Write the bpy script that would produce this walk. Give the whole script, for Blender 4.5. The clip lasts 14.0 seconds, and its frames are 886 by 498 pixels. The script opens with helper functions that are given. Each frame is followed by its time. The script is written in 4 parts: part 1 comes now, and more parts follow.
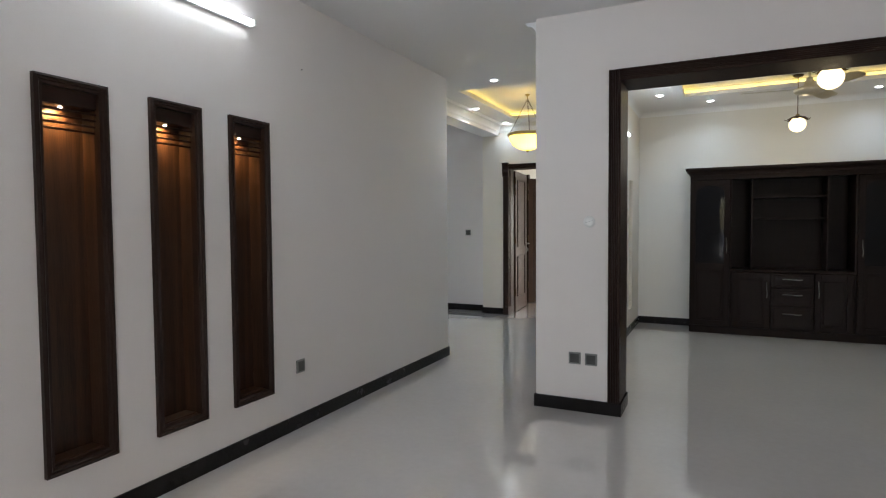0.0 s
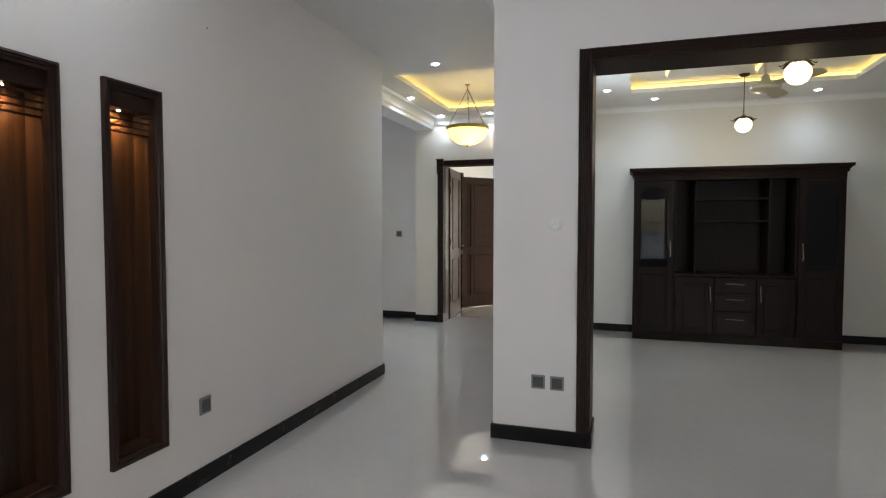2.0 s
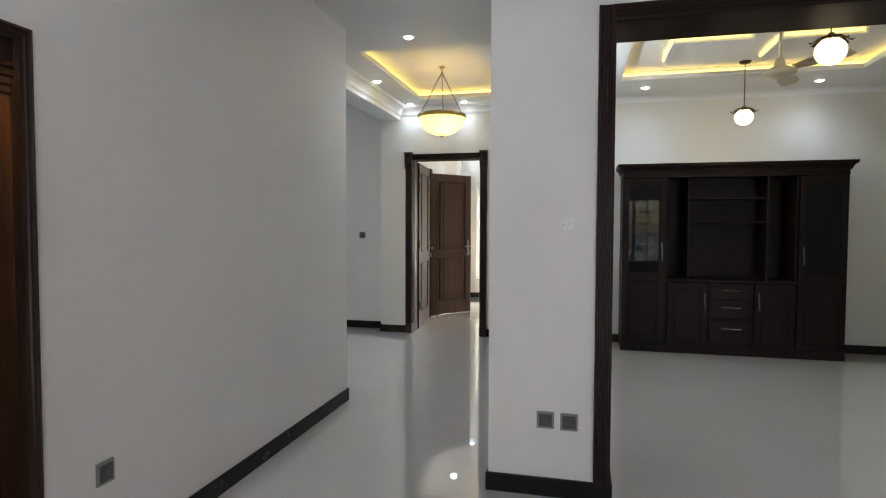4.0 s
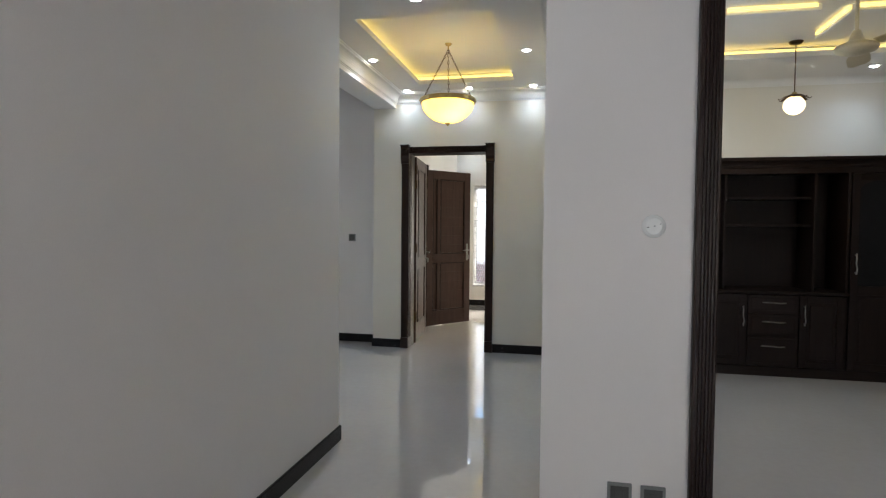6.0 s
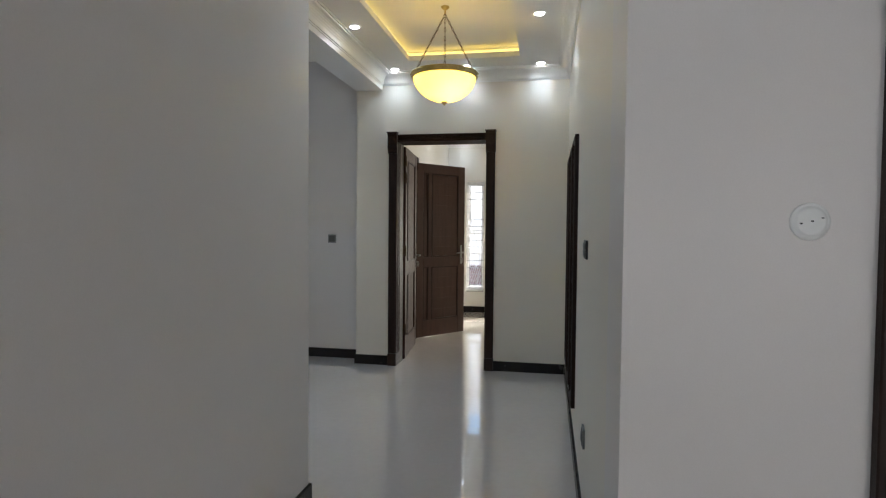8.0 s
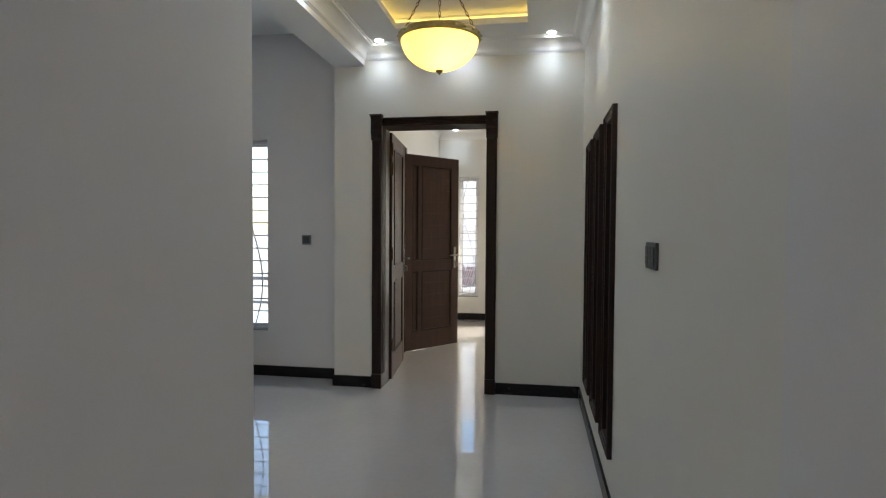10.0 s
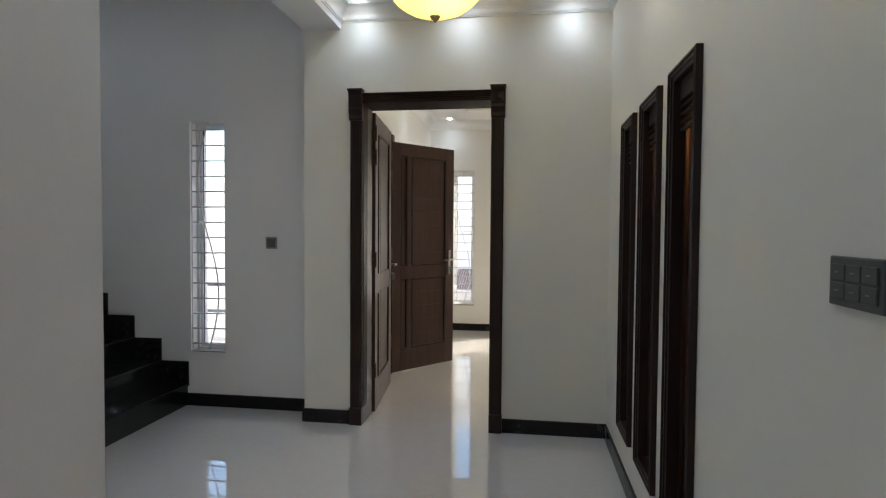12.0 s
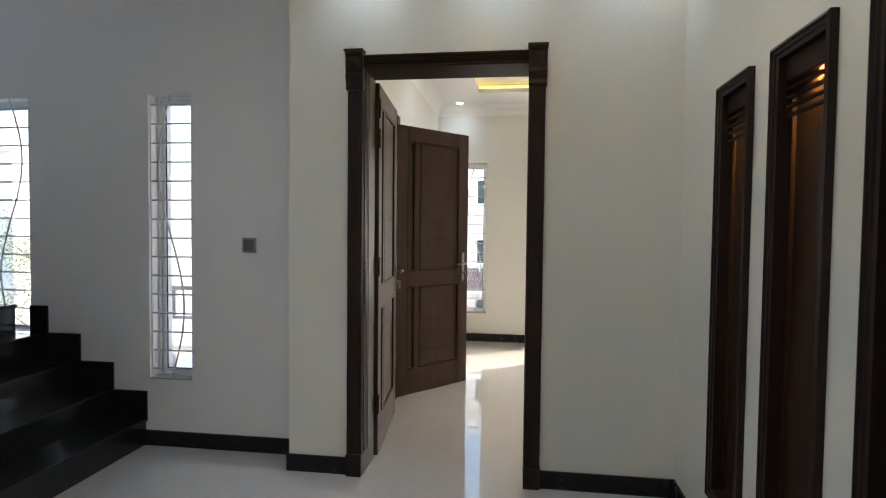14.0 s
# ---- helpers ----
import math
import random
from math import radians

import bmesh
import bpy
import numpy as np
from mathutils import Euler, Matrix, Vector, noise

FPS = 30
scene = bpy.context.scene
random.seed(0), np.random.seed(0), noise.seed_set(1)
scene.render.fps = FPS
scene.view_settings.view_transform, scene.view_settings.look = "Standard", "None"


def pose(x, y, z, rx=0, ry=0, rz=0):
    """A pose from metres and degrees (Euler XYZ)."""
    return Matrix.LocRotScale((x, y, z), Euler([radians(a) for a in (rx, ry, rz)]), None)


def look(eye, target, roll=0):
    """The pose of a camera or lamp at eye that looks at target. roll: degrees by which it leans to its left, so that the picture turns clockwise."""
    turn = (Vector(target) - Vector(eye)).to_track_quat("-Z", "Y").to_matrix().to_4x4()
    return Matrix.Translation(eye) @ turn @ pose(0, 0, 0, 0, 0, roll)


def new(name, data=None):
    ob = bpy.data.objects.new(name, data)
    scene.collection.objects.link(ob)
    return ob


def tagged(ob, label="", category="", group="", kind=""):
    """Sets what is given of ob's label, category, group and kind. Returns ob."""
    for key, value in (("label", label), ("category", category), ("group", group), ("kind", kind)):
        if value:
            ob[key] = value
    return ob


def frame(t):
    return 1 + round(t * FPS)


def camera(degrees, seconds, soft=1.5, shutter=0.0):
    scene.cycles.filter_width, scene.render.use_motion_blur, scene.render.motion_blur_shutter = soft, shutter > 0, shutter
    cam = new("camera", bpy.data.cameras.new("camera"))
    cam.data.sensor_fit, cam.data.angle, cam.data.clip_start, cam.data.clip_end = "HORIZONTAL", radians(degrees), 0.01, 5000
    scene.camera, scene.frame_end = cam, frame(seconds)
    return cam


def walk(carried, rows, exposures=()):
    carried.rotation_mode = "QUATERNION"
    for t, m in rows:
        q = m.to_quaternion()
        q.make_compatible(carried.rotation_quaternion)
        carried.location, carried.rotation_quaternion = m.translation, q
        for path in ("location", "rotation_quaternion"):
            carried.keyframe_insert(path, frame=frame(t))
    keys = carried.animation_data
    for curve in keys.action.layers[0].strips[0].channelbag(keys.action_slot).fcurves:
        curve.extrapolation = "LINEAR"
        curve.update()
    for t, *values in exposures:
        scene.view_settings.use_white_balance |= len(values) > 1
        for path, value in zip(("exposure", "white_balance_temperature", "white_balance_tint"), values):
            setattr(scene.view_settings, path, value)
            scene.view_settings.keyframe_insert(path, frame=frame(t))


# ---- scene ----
cam = camera(75.7, 14.0, soft=1.2)
PATH = [
    (0, (0.084, -0.133, 1.344), (-0.789, 1.664, 1.261), -0.4),
    (0.5, (-0.041, -0.026, 1.351), (-0.881, 1.787, 1.267), -0.4),
    (1, (-0.165, 0.085, 1.365), (-0.946, 1.925, 1.282), -0.2),
    (1.5, (-0.26, 0.222, 1.361), (-0.954, 2.096, 1.275), -0.0),
    (2, (-0.333, 0.413, 1.359), (-0.945, 2.315, 1.274), 0.0),
    (2.5, (-0.4, 0.584, 1.372), (-0.971, 2.499, 1.288), 0.1),
    (3, (-0.501, 0.742, 1.361), (-1.033, 2.668, 1.277), 0.1),
    (5.5, (-0.949, 1.616, 1.349), (-1.374, 3.569, 1.273), 0.5),
    (6, (-1.058, 1.795, 1.35), (-1.471, 3.75, 1.276), 0.5),
    (6.5, (-1.125, 1.976, 1.356), (-1.52, 3.935, 1.281), 0.3),
    (7, (-1.182, 2.182, 1.342), (-1.557, 4.145, 1.269), 0.5),
    (7.5, (-1.226, 2.387, 1.348), (-1.593, 4.352, 1.277), 0.4),
    (8, (-1.299, 2.578, 1.34), (-1.663, 4.543, 1.269), 0.5),
    (10.5, (-1.538, 3.564, 1.331), (-1.847, 5.539, 1.262), 0.4),
    (11, (-1.594, 3.776, 1.347), (-1.894, 5.752, 1.279), 0.5),
    (11.5, (-1.635, 3.974, 1.333), (-1.925, 5.952, 1.265), 0.5),
    (12, (-1.66, 4.202, 1.334), (-1.945, 6.181, 1.266), 0.4),
    (12.5, (-1.702, 4.415, 1.346), (-1.988, 6.393, 1.274), 0.5),
    (13, (-1.782, 4.605, 1.348), (-2.064, 6.584, 1.272), 0.5),
    (13.5, (-1.858, 4.789, 1.365), (-2.136, 6.768, 1.287), 0.5),
    (14, (-1.907, 4.989, 1.346), (-2.182, 6.968, 1.269), 0.6),
]
walk(cam, [(t, look(eye, target, roll)) for t, eye, target, roll in PATH], [(0, 2.13), (3, 2.25), (6.5, 1.92), (10.5, 1.67), (11.5, 1.70), (14, 1.94)])

# world, sun, daylight
world = bpy.data.worlds.new("world")
scene.world = world
world.use_nodes = True
wn = world.node_tree
sky = wn.nodes.new("ShaderNodeTexSky")
sky.sky_type = "NISHITA"
sky.sun_disc = False
sky.sun_elevation = radians(24)
sky.sun_rotation = radians(110)
bg = wn.nodes["Background"]
bg.inputs["Strength"].default_value = 0.15
wn.links.new(sky.outputs["Color"], bg.inputs["Color"])
sun = new("sun", bpy.data.lights.new("sun", "SUN"))
sun.data.energy, sun.data.angle, sun.data.color = 4.0, radians(0.5), (1.0, 0.94, 0.84)
SUN_FROM = Vector((math.cos(radians(24)) * 0.81, math.cos(radians(24)) * 0.586, math.sin(radians(24))))
sun.matrix_world = look(SUN_FROM * 30, (0, 0, 0))


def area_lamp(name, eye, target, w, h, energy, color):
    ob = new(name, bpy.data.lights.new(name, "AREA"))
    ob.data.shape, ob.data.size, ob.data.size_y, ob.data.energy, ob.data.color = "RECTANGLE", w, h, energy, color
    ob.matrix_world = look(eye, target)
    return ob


def spot_lamp(x, y, z, energy, color=(0.60, 0.78, 1.0)):
    ob = new("downlight_beam", bpy.data.lights.new("downlight_beam", "SPOT"))
    ob.data.energy, ob.data.color, ob.data.spot_size, ob.data.spot_blend, ob.data.shadow_soft_size = energy, color, radians(150), 1.0, 0.06
    ob.matrix_world = look((x, y, z), (x, y + 0.0001, z - 1))
    return ob


# area lamps added at the openings: stand-ins for sky light, and fill
ROOM_FILL = (0.95, 0.93, 0.96)
# stands for sky light in the landing window's unseen left part
area_lamp("daylight_landing_window", (-6.06, 8.31, 1.4), (-5.6, 5, 0.9), 0.52, 1.4, 14, (0.62, 0.80, 1.0))
# thin strip hidden in the right reveal, added to brighten the left one
area_lamp("slim_window_reveal_fill", (-3.858, 8.335, 1.27), (-4.4, 8.15, 1.27), 0.06, 1.66, 1.0, (0.84, 0.88, 1.0))
# added fill outside the door, stronger than the daylight it would admit
area_lamp("room_fill_terrace_side", (2.15, -3.95, 1.2), (-2.4, 2.0, 1.1), 1.4, 2.0, 16.5, ROOM_FILL)
area_lamp("daylight_bedroom_wide", (-0.68, 11.9, 1.22), (-1.2, 8, 0.6), 1.2, 1.70, 11, (0.98, 0.92, 0.80))


# ---------------------------------------------------------------- materials
def nodes_of(name):
    m = bpy.data.materials.new(name)
    m.use_nodes = True
    return m, m.node_tree, m.node_tree.nodes["Principled BSDF"]


def surface(name, dark, light, rough=0.5, scale=3.0, stretch=(1, 1, 1), grain=40.0, bump=0.05, metallic=0.0, rough_var=0.08, coat=0.0, detail=6.0, spec=0.5):
    """Paint, wood, stone or metal: two scales of noise in colour, roughness and relief, in metres."""
    m, nt, b = nodes_of(name)
    co = nt.nodes.new("ShaderNodeTexCoord")
    mp = nt.nodes.new("ShaderNodeMapping")
    mp.inputs["Scale"].default_value = stretch
    nt.links.new(co.outputs["Object"], mp.inputs["Vector"])
    big = nt.nodes.new("ShaderNodeTexNoise")
    big.inputs["Scale"].default_value, big.inputs["Detail"].default_value = scale, detail
    fine = nt.nodes.new("ShaderNodeTexNoise")
    fine.inputs["Scale"].default_value, fine.inputs["Detail"].default_value = grain, 4.0
    for n in (big, fine):
        nt.links.new(mp.outputs["Vector"], n.inputs["Vector"])
    mix = nt.nodes.new("ShaderNodeMix")
    mix.inputs[0].default_value = 0.4
    nt.links.new(big.outputs["Fac"], mix.inputs[2])
    nt.links.new(fine.outputs["Fac"], mix.inputs[3])
    ramp = nt.nodes.new("ShaderNodeValToRGB")
    ramp.color_ramp.elements[0].position, ramp.color_ramp.elements[1].position = 0.3, 0.7
    ramp.color_ramp.elements[0].color, ramp.color_ramp.elements[1].color = (*dark, 1), (*light, 1)
    nt.links.new(mix.outputs[0], ramp.inputs["Fac"])
    nt.links.new(ramp.outputs["Color"], b.inputs["Base Color"])
    rr = nt.nodes.new("ShaderNodeMapRange")
    rr.inputs["To Min"].default_value, rr.inputs["To Max"].default_value = max(0.01, rough - rough_var), rough + rough_var
    nt.links.new(big.outputs["Fac"], rr.inputs["Value"])
    nt.links.new(rr.outputs["Result"], b.inputs["Roughness"])
    b.inputs["Metallic"].default_value = metallic
    b.inputs["Coat Weight"].default_value = coat
    b.inputs["Coat Roughness"].default_value = 0.12
    b.inputs["Specular IOR Level"].default_value = spec
    if bump:
        bp = nt.nodes.new("ShaderNodeBump")
        bp.inputs["Strength"].default_value, bp.inputs["Distance"].default_value = bump, 0.002
        nt.links.new(fine.outputs["Fac"], bp.inputs["Height"])
        nt.links.new(bp.outputs["Normal"], b.inputs["Normal"])
    return m


def glow(name, color, strength):
    m, nt, b = nodes_of(name)
    b.inputs["Base Color"].default_value = (*color, 1)
    b.inputs["Emission Color"].default_value = (*color, 1)
    b.inputs["Emission Strength"].default_value = strength
    return m


def glass(name, tint=(1, 1, 1)):
    m, nt, b = nodes_of(name)
    b.inputs["Base Color"].default_value = (*tint, 1)
    b.inputs["Transmission Weight"].default_value = 1.0
    b.inputs["Roughness"].default_value = 0.0
    b.inputs["IOR"].default_value = 1.45
    return m


PAINT = surface("wall_paint", (0.705, 0.665, 0.638), (0.765, 0.725, 0.697), 0.42, 0.8, grain=260, bump=0.05, rough_var=0.05)
PAINT_R = surface("wall_paint_cream", (0.70, 0.68, 0.63), (0.75, 0.73, 0.68), 0.42, 0.8, grain=260, bump=0.05, rough_var=0.05)
# same off-white for the hall, its warm lamp light put into the colour
PAINT_H = surface("wall_paint_hall_warmth", (0.725, 0.675, 0.59), (0.775, 0.725, 0.64), 0.42, 0.8, grain=260, bump=0.05, rough_var=0.05)
CEIL = surface("ceiling_paint", (0.78, 0.77, 0.76), (0.83, 0.82, 0.81), 0.6, 0.7, grain=200, bump=0.04)
PLASTER = surface("cornice_plaster", (0.80, 0.80, 0.79), (0.84, 0.84, 0.83), 0.5, 2.0, grain=120, bump=0.03)
TILE = surface("polished_porcelain", (0.59, 0.552, 0.523), (0.65, 0.61, 0.583), 0.02, 1.3, grain=22, bump=0.0, rough_var=0.01, spec=0.9)
tile_shader = TILE.node_tree.nodes["Principled BSDF"]
tile_shader.inputs["Coat Weight"].default_value, tile_shader.inputs["Coat Roughness"].default_value, tile_shader.inputs["Coat IOR"].default_value = 0.8, 0.0, 1.6
for link in list(tile_shader.inputs["Roughness"].links):
    TILE.node_tree.links.remove(link)
tile_shader.inputs["Roughness"].default_value = 0.0
WOOD = surface("dark_walnut", (0.021, 0.012, 0.009), (0.036, 0.019, 0.014), 0.36, 5.0, (9, 9, 0.6), 60, 0.25, spec=0.2)
WOOD_H = surface("dark_walnut_lengthwise", (0.021, 0.012, 0.009), (0.036, 0.019, 0.014), 0.48, 5.0, (0.6, 9, 9), 60, 0.25, spec=0.12)
NICHE = surface("niche_veneer", (0.010, 0.005, 0.003), (0.080, 0.036, 0.019), 0.36, 3.0, (9, 9, 0.30), 40, 0.2, spec=0.35)
DOORWOOD = surface("mahogany_door", (0.046, 0.024, 0.018), (0.080, 0.041, 0.031), 0.38, 5.0, (9, 9, 0.6), 60, 0.2, spec=0.25)
CABINET = surface("dark_cabinet_veneer", (0.007, 0.0038, 0.003), (0.016, 0.009, 0.007), 0.46, 4.0, (8, 8, 0.6), 60, 0.15, spec=0.11)
GRANITE = surface("black_granite", (0.004, 0.004, 0.004), (0.022, 0.021, 0.020), 0.16, 30, grain=420, bump=0.0, rough_var=0.05)
SKIRT = surface("black_skirting_tile", (0.007, 0.006, 0.006), (0.017, 0.014, 0.014), 0.25, 8, grain=300, bump=0.0, spec=0.25)
STEEL = surface("polished_steel", (0.42, 0.42, 0.42), (0.54, 0.54, 0.53), 0.10, 6, grain=80, bump=0.0, metallic=1.0)
BRASS = surface("antique_brass", (0.34, 0.25, 0.10), (0.58, 0.45, 0.20), 0.36, 14, grain=90, bump=0.1, metallic=1.0)
NICKEL = surface("satin_nickel", (0.26, 0.25, 0.235), (0.36, 0.35, 0.33), 0.3, 10, grain=80, bump=0.0, metallic=1.0)
BRONZE = surface("dark_bronze", (0.06, 0.04, 0.025), (0.14, 0.09, 0.05), 0.42, 14, grain=90, bump=0.1, metallic=1.0)
WHITE = surface("white_plastic", (0.76, 0.76, 0.74), (0.82, 0.82, 0.80), 0.35, 4, grain=90, bump=0.0)
GREYPL = surface("grey_plastic", (0.055, 0.055, 0.052), (0.085, 0.085, 0.08), 0.4, 8, grain=200, bump=0.03)
GREYRIM = surface("silver_grey_plastic", (0.20, 0.20, 0.195), (0.26, 0.26, 0.25), 0.35, 8, grain=200, bump=0.02)
BLACK = surface("black_rubber", (0.008, 0.008, 0.008), (0.016, 0.016, 0.016), 0.6, 8)
UPVC = surface("white_upvc", (0.74, 0.75, 0.76), (0.80, 0.81, 0.82), 0.32, 3, grain=80, bump=0.0)
GRILLE = surface("white_grille_paint", (0.55, 0.55, 0.56), (0.68, 0.68, 0.69), 0.4, 12, grain=120, bump=0.05)
PANE = glass("window_glass")
DARKPANE = surface("smoked_glass", (0.006, 0.006, 0.007), (0.010, 0.010, 0.012), 0.02, 2, grain=10, bump=0.0, rough_var=0.005, spec=0.2)
LAMP_W = glow("downlight_diffuser", (0.95, 0.98, 1.0), 9)
TUBE_W = glow("tube_glow", (0.88, 0.95, 1.0), 3.2)
GLOBE_W = glow("opal_globe_glow", (1.0, 0.86, 0.50), 0.55)
COVE_Y = glow("cove_led_glow", (1.0, 0.76, 0.20), 0.50)
NICHE_W = glow("niche_spot_glow", (1.0, 0.80, 0.55), 8)


# ---------------------------------------------------------------- mesh helpers
def box(bm, x0, x1, y0, y1, z0, z1, m=None):
    r = bmesh.ops.create_cube(bm, size=1.0)
    mt = Matrix.Translation(((x0 + x1) / 2, (y0 + y1) / 2, (z0 + z1) / 2)) @ Matrix.Diagonal((abs(x1 - x0), abs(y1 - y0), abs(z1 - z0), 1))
    bmesh.ops.transform(bm, matrix=(m @ mt) if m else mt, verts=r["verts"])
    return r["verts"]


def bevelled(bm, w=0.004, seg=2):
    bmesh.ops.bevel(bm, geom=bm.edges[:], offset=w, segments=seg, profile=0.5, affect="EDGES", clamp_overlap=True)
    return bm


def bbox(x0, x1, y0, y1, z0, z1, w=0.004, seg=2):
    bm = bmesh.new()
    box(bm, x0, x1, y0, y1, z0, z1)
    return bevelled(bm, w, seg)


def voxels(xs, ys, zs, solid):
    """One closed mesh from the cells of a grid for which solid(x, y, z) holds at the cell's centre."""
    bm = bmesh.new()
    nx, ny, nz = len(xs) - 1, len(ys) - 1, len(zs) - 1
    ok = {(i, j, k): solid((xs[i] + xs[i + 1]) / 2, (ys[j] + ys[j + 1]) / 2, (zs[k] + zs[k + 1]) / 2) for i in range(nx) for j in range(ny) for k in range(nz)}
    vs = {}

    def v(i, j, k):
        if (i, j, k) not in vs:
            vs[i, j, k] = bm.verts.new((xs[i], ys[j], zs[k]))
        return vs[i, j, k]

    for (i, j, k), s in ok.items():
        if not s:
            continue
        for d, q in (((1, 0, 0), ((1, 0, 0), (1, 1, 0), (1, 1, 1), (1, 0, 1))), ((-1, 0, 0), ((0, 0, 0), (0, 0, 1), (0, 1, 1), (0, 1, 0))),
                     ((0, 1, 0), ((0, 1, 0), (0, 1, 1), (1, 1, 1), (1, 1, 0))), ((0, -1, 0), ((0, 0, 0), (1, 0, 0), (1, 0, 1), (0, 0, 1))),
                     ((0, 0, 1), ((0, 0, 1), (1, 0, 1), (1, 1, 1), (0, 1, 1))), ((0, 0, -1), ((0, 0, 0), (0, 1, 0), (1, 1, 0), (1, 0, 0)))):
            if not ok.get((i + d[0], j + d[1], k + d[2])):
                bm.faces.new([v(i + a, j + b, k + c) for a, b, c in q])
    return bm


def wall_block(x0, x1, y0, y1, z0, z1, holes=(), along="y"):
    """A wall with openings (a0, a1, za, zb) through its thickness."""
    cuts = sorted({h[0] for h in holes} | {h[1] for h in holes})
    zs = sorted({z0, z1} | {z for h in holes for z in h[2:4] if z0 < z < z1})
    lo, hi = (y0, y1) if along == "y" else (x0, x1)
    run = sorted({lo, hi} | {c for c in cuts if lo < c < hi})

    def solid(x, y, z):
        a = y if along == "y" else x
        return not any(h[0] < a < h[1] and h[2] < z < h[3] for h in holes)
    return voxels([x0, x1], run, zs, solid) if along == "y" else voxels(run, [y0, y1], zs, solid)


def sweep(bm, profile, path, closed=False):
    """Sweeps a closed profile of (out, up) along corner points of a plan path; mitred. out is to the left of the way walked."""
    pts = [Vector((p[0], p[1], 0)) for p in path]
    n = len(pts)
    rings = []
    for i, p in enumerate(pts):
        a = pts[(i - 1) % n] if closed or i > 0 else None
        b = pts[(i + 1) % n] if closed or i < n - 1 else None
        d0 = (p - a).normalized() if a is not None else (b - p).normalized()
        d1 = (b - p).normalized() if b is not None else d0
        n0, n1 = Vector((-d0.y, d0.x, 0)), Vector((-d1.y, d1.x, 0))
        mt = (n0 + n1) / (1 + n0.dot(n1))
        rings.append([bm.verts.new((p.x + mt.x * o, p.y + mt.y * o, path[i][2] + u)) for o, u in profile])
    k = len(profile)
    for i in range(n if closed else n - 1):
        r0, r1 = rings[i], rings[(i + 1) % n]
        for j in range(k):
            bm.faces.new((r0[j], r1[j], r1[(j + 1) % k], r0[(j + 1) % k]))
    if not closed:
        bm.faces.new(rings[0])
        bm.faces.new(rings[-1][::-1])
    bmesh.ops.recalc_face_normals(bm, faces=bm.faces[:])
    return bm


def lathe(bm, profile, seg=32, m=None):
    """Turns a profile of (radius, z) about z."""
    rings = []
    for r, z in profile:
        if r < 1e-5:
            rings.append([bm.verts.new((0, 0, z))])
        else:
            rings.append([bm.verts.new((r * math.cos(2 * math.pi * i / seg), r * math.sin(2 * math.pi * i / seg), z)) for i in range(seg)])
    for a, b in zip(rings, rings[1:]):
        for i in range(seg):
            q = [a[i % len(a)], a[(i + 1) % len(a)], b[(i + 1) % len(b)], b[i % len(b)]]
            q = list(dict.fromkeys(q))
            if len(q) > 2:
                bm.faces.new(q)
    bmesh.ops.recalc_face_normals(bm, faces=bm.faces[:])
    if m:
        bmesh.ops.transform(bm, matrix=m, verts=[x for r in rings for x in r])
    for f in bm.faces:
        f.smooth = True
    return bm


def tube(bm, pts, r, seg=10, cap=True):
    """A round bar through points."""
    pts = [Vector(p) for p in pts]
    rings = []
    for i, p in enumerate(pts):
        d = (pts[min(i + 1, len(pts) - 1)] - pts[max(i - 1, 0)]).normalized()
        u = d.cross(Vector((0, 0, 1)) if abs(d.z) < 0.9 else Vector((1, 0, 0))).normalized()
        w = d.cross(u)
        rings.append([bm.verts.new(p + r * (math.cos(2 * math.pi * k / seg) * u + math.sin(2 * math.pi * k / seg) * w)) for k in range(seg)])
    for a, b in zip(rings, rings[1:]):
        for k in range(seg):
            f = bm.faces.new((a[k], a[(k + 1) % seg], b[(k + 1) % seg], b[k]))
            f.smooth = True
    if cap:
        bm.faces.new(rings[0][::-1])
        bm.faces.new(rings[-1])
    bmesh.ops.recalc_face_normals(bm, faces=bm.faces[:])
    return bm


def mesh_ob(name, bm, material):
    me = bpy.data.meshes.new(name)
    bm.to_mesh(me)
    bm.free()
    me.materials.append(material)
    return new(name, me)


def part(name, bm, material, parent, label=""):
    ob = mesh_ob(name, bm, material)
    ob.parent = parent
    return tagged(ob, label)


def structure(name, bm, material, label, category=""):
    return tagged(mesh_ob(name, bm, material), label, category or name.split("_")[0], kind="structure")


def thing(name, x, y, z, label, category, group="", rz=0.0, kind=""):
    ob = new(name)
    ob.empty_display_size = 0.05
    ob.matrix_world = pose(x, y, z, 0, 0, rz)
    return tagged(ob, label, category, group, kind)


# ---------------------------------------------------------------- the shell
H = 2.83             # false ceiling
TOP = 2.94           # inside the ceiling trays
WX, EX = -2.432, -1.131   # faces of the corridor
NY = 7.94            # face of the hall's end wall
SY = 8.146           # face of the stair wall
L_NICHES = [(1.236, 1.551), (1.763, 2.069), (2.265, 2.578)]
R_NICHES = [(6.045, 6.388), (6.555, 6.908), (7.075, 7.405)]
LZ, RZ = (0.298, 1.978), (0.27, 1.905)
DOOR = (-2.744, -1.886, 2.172)
CX = -3.16           # west end of the hall's end wall
BX, BY, HB = -2.91, 11.70, 2.76   # bedroom: west face, north face, ceiling

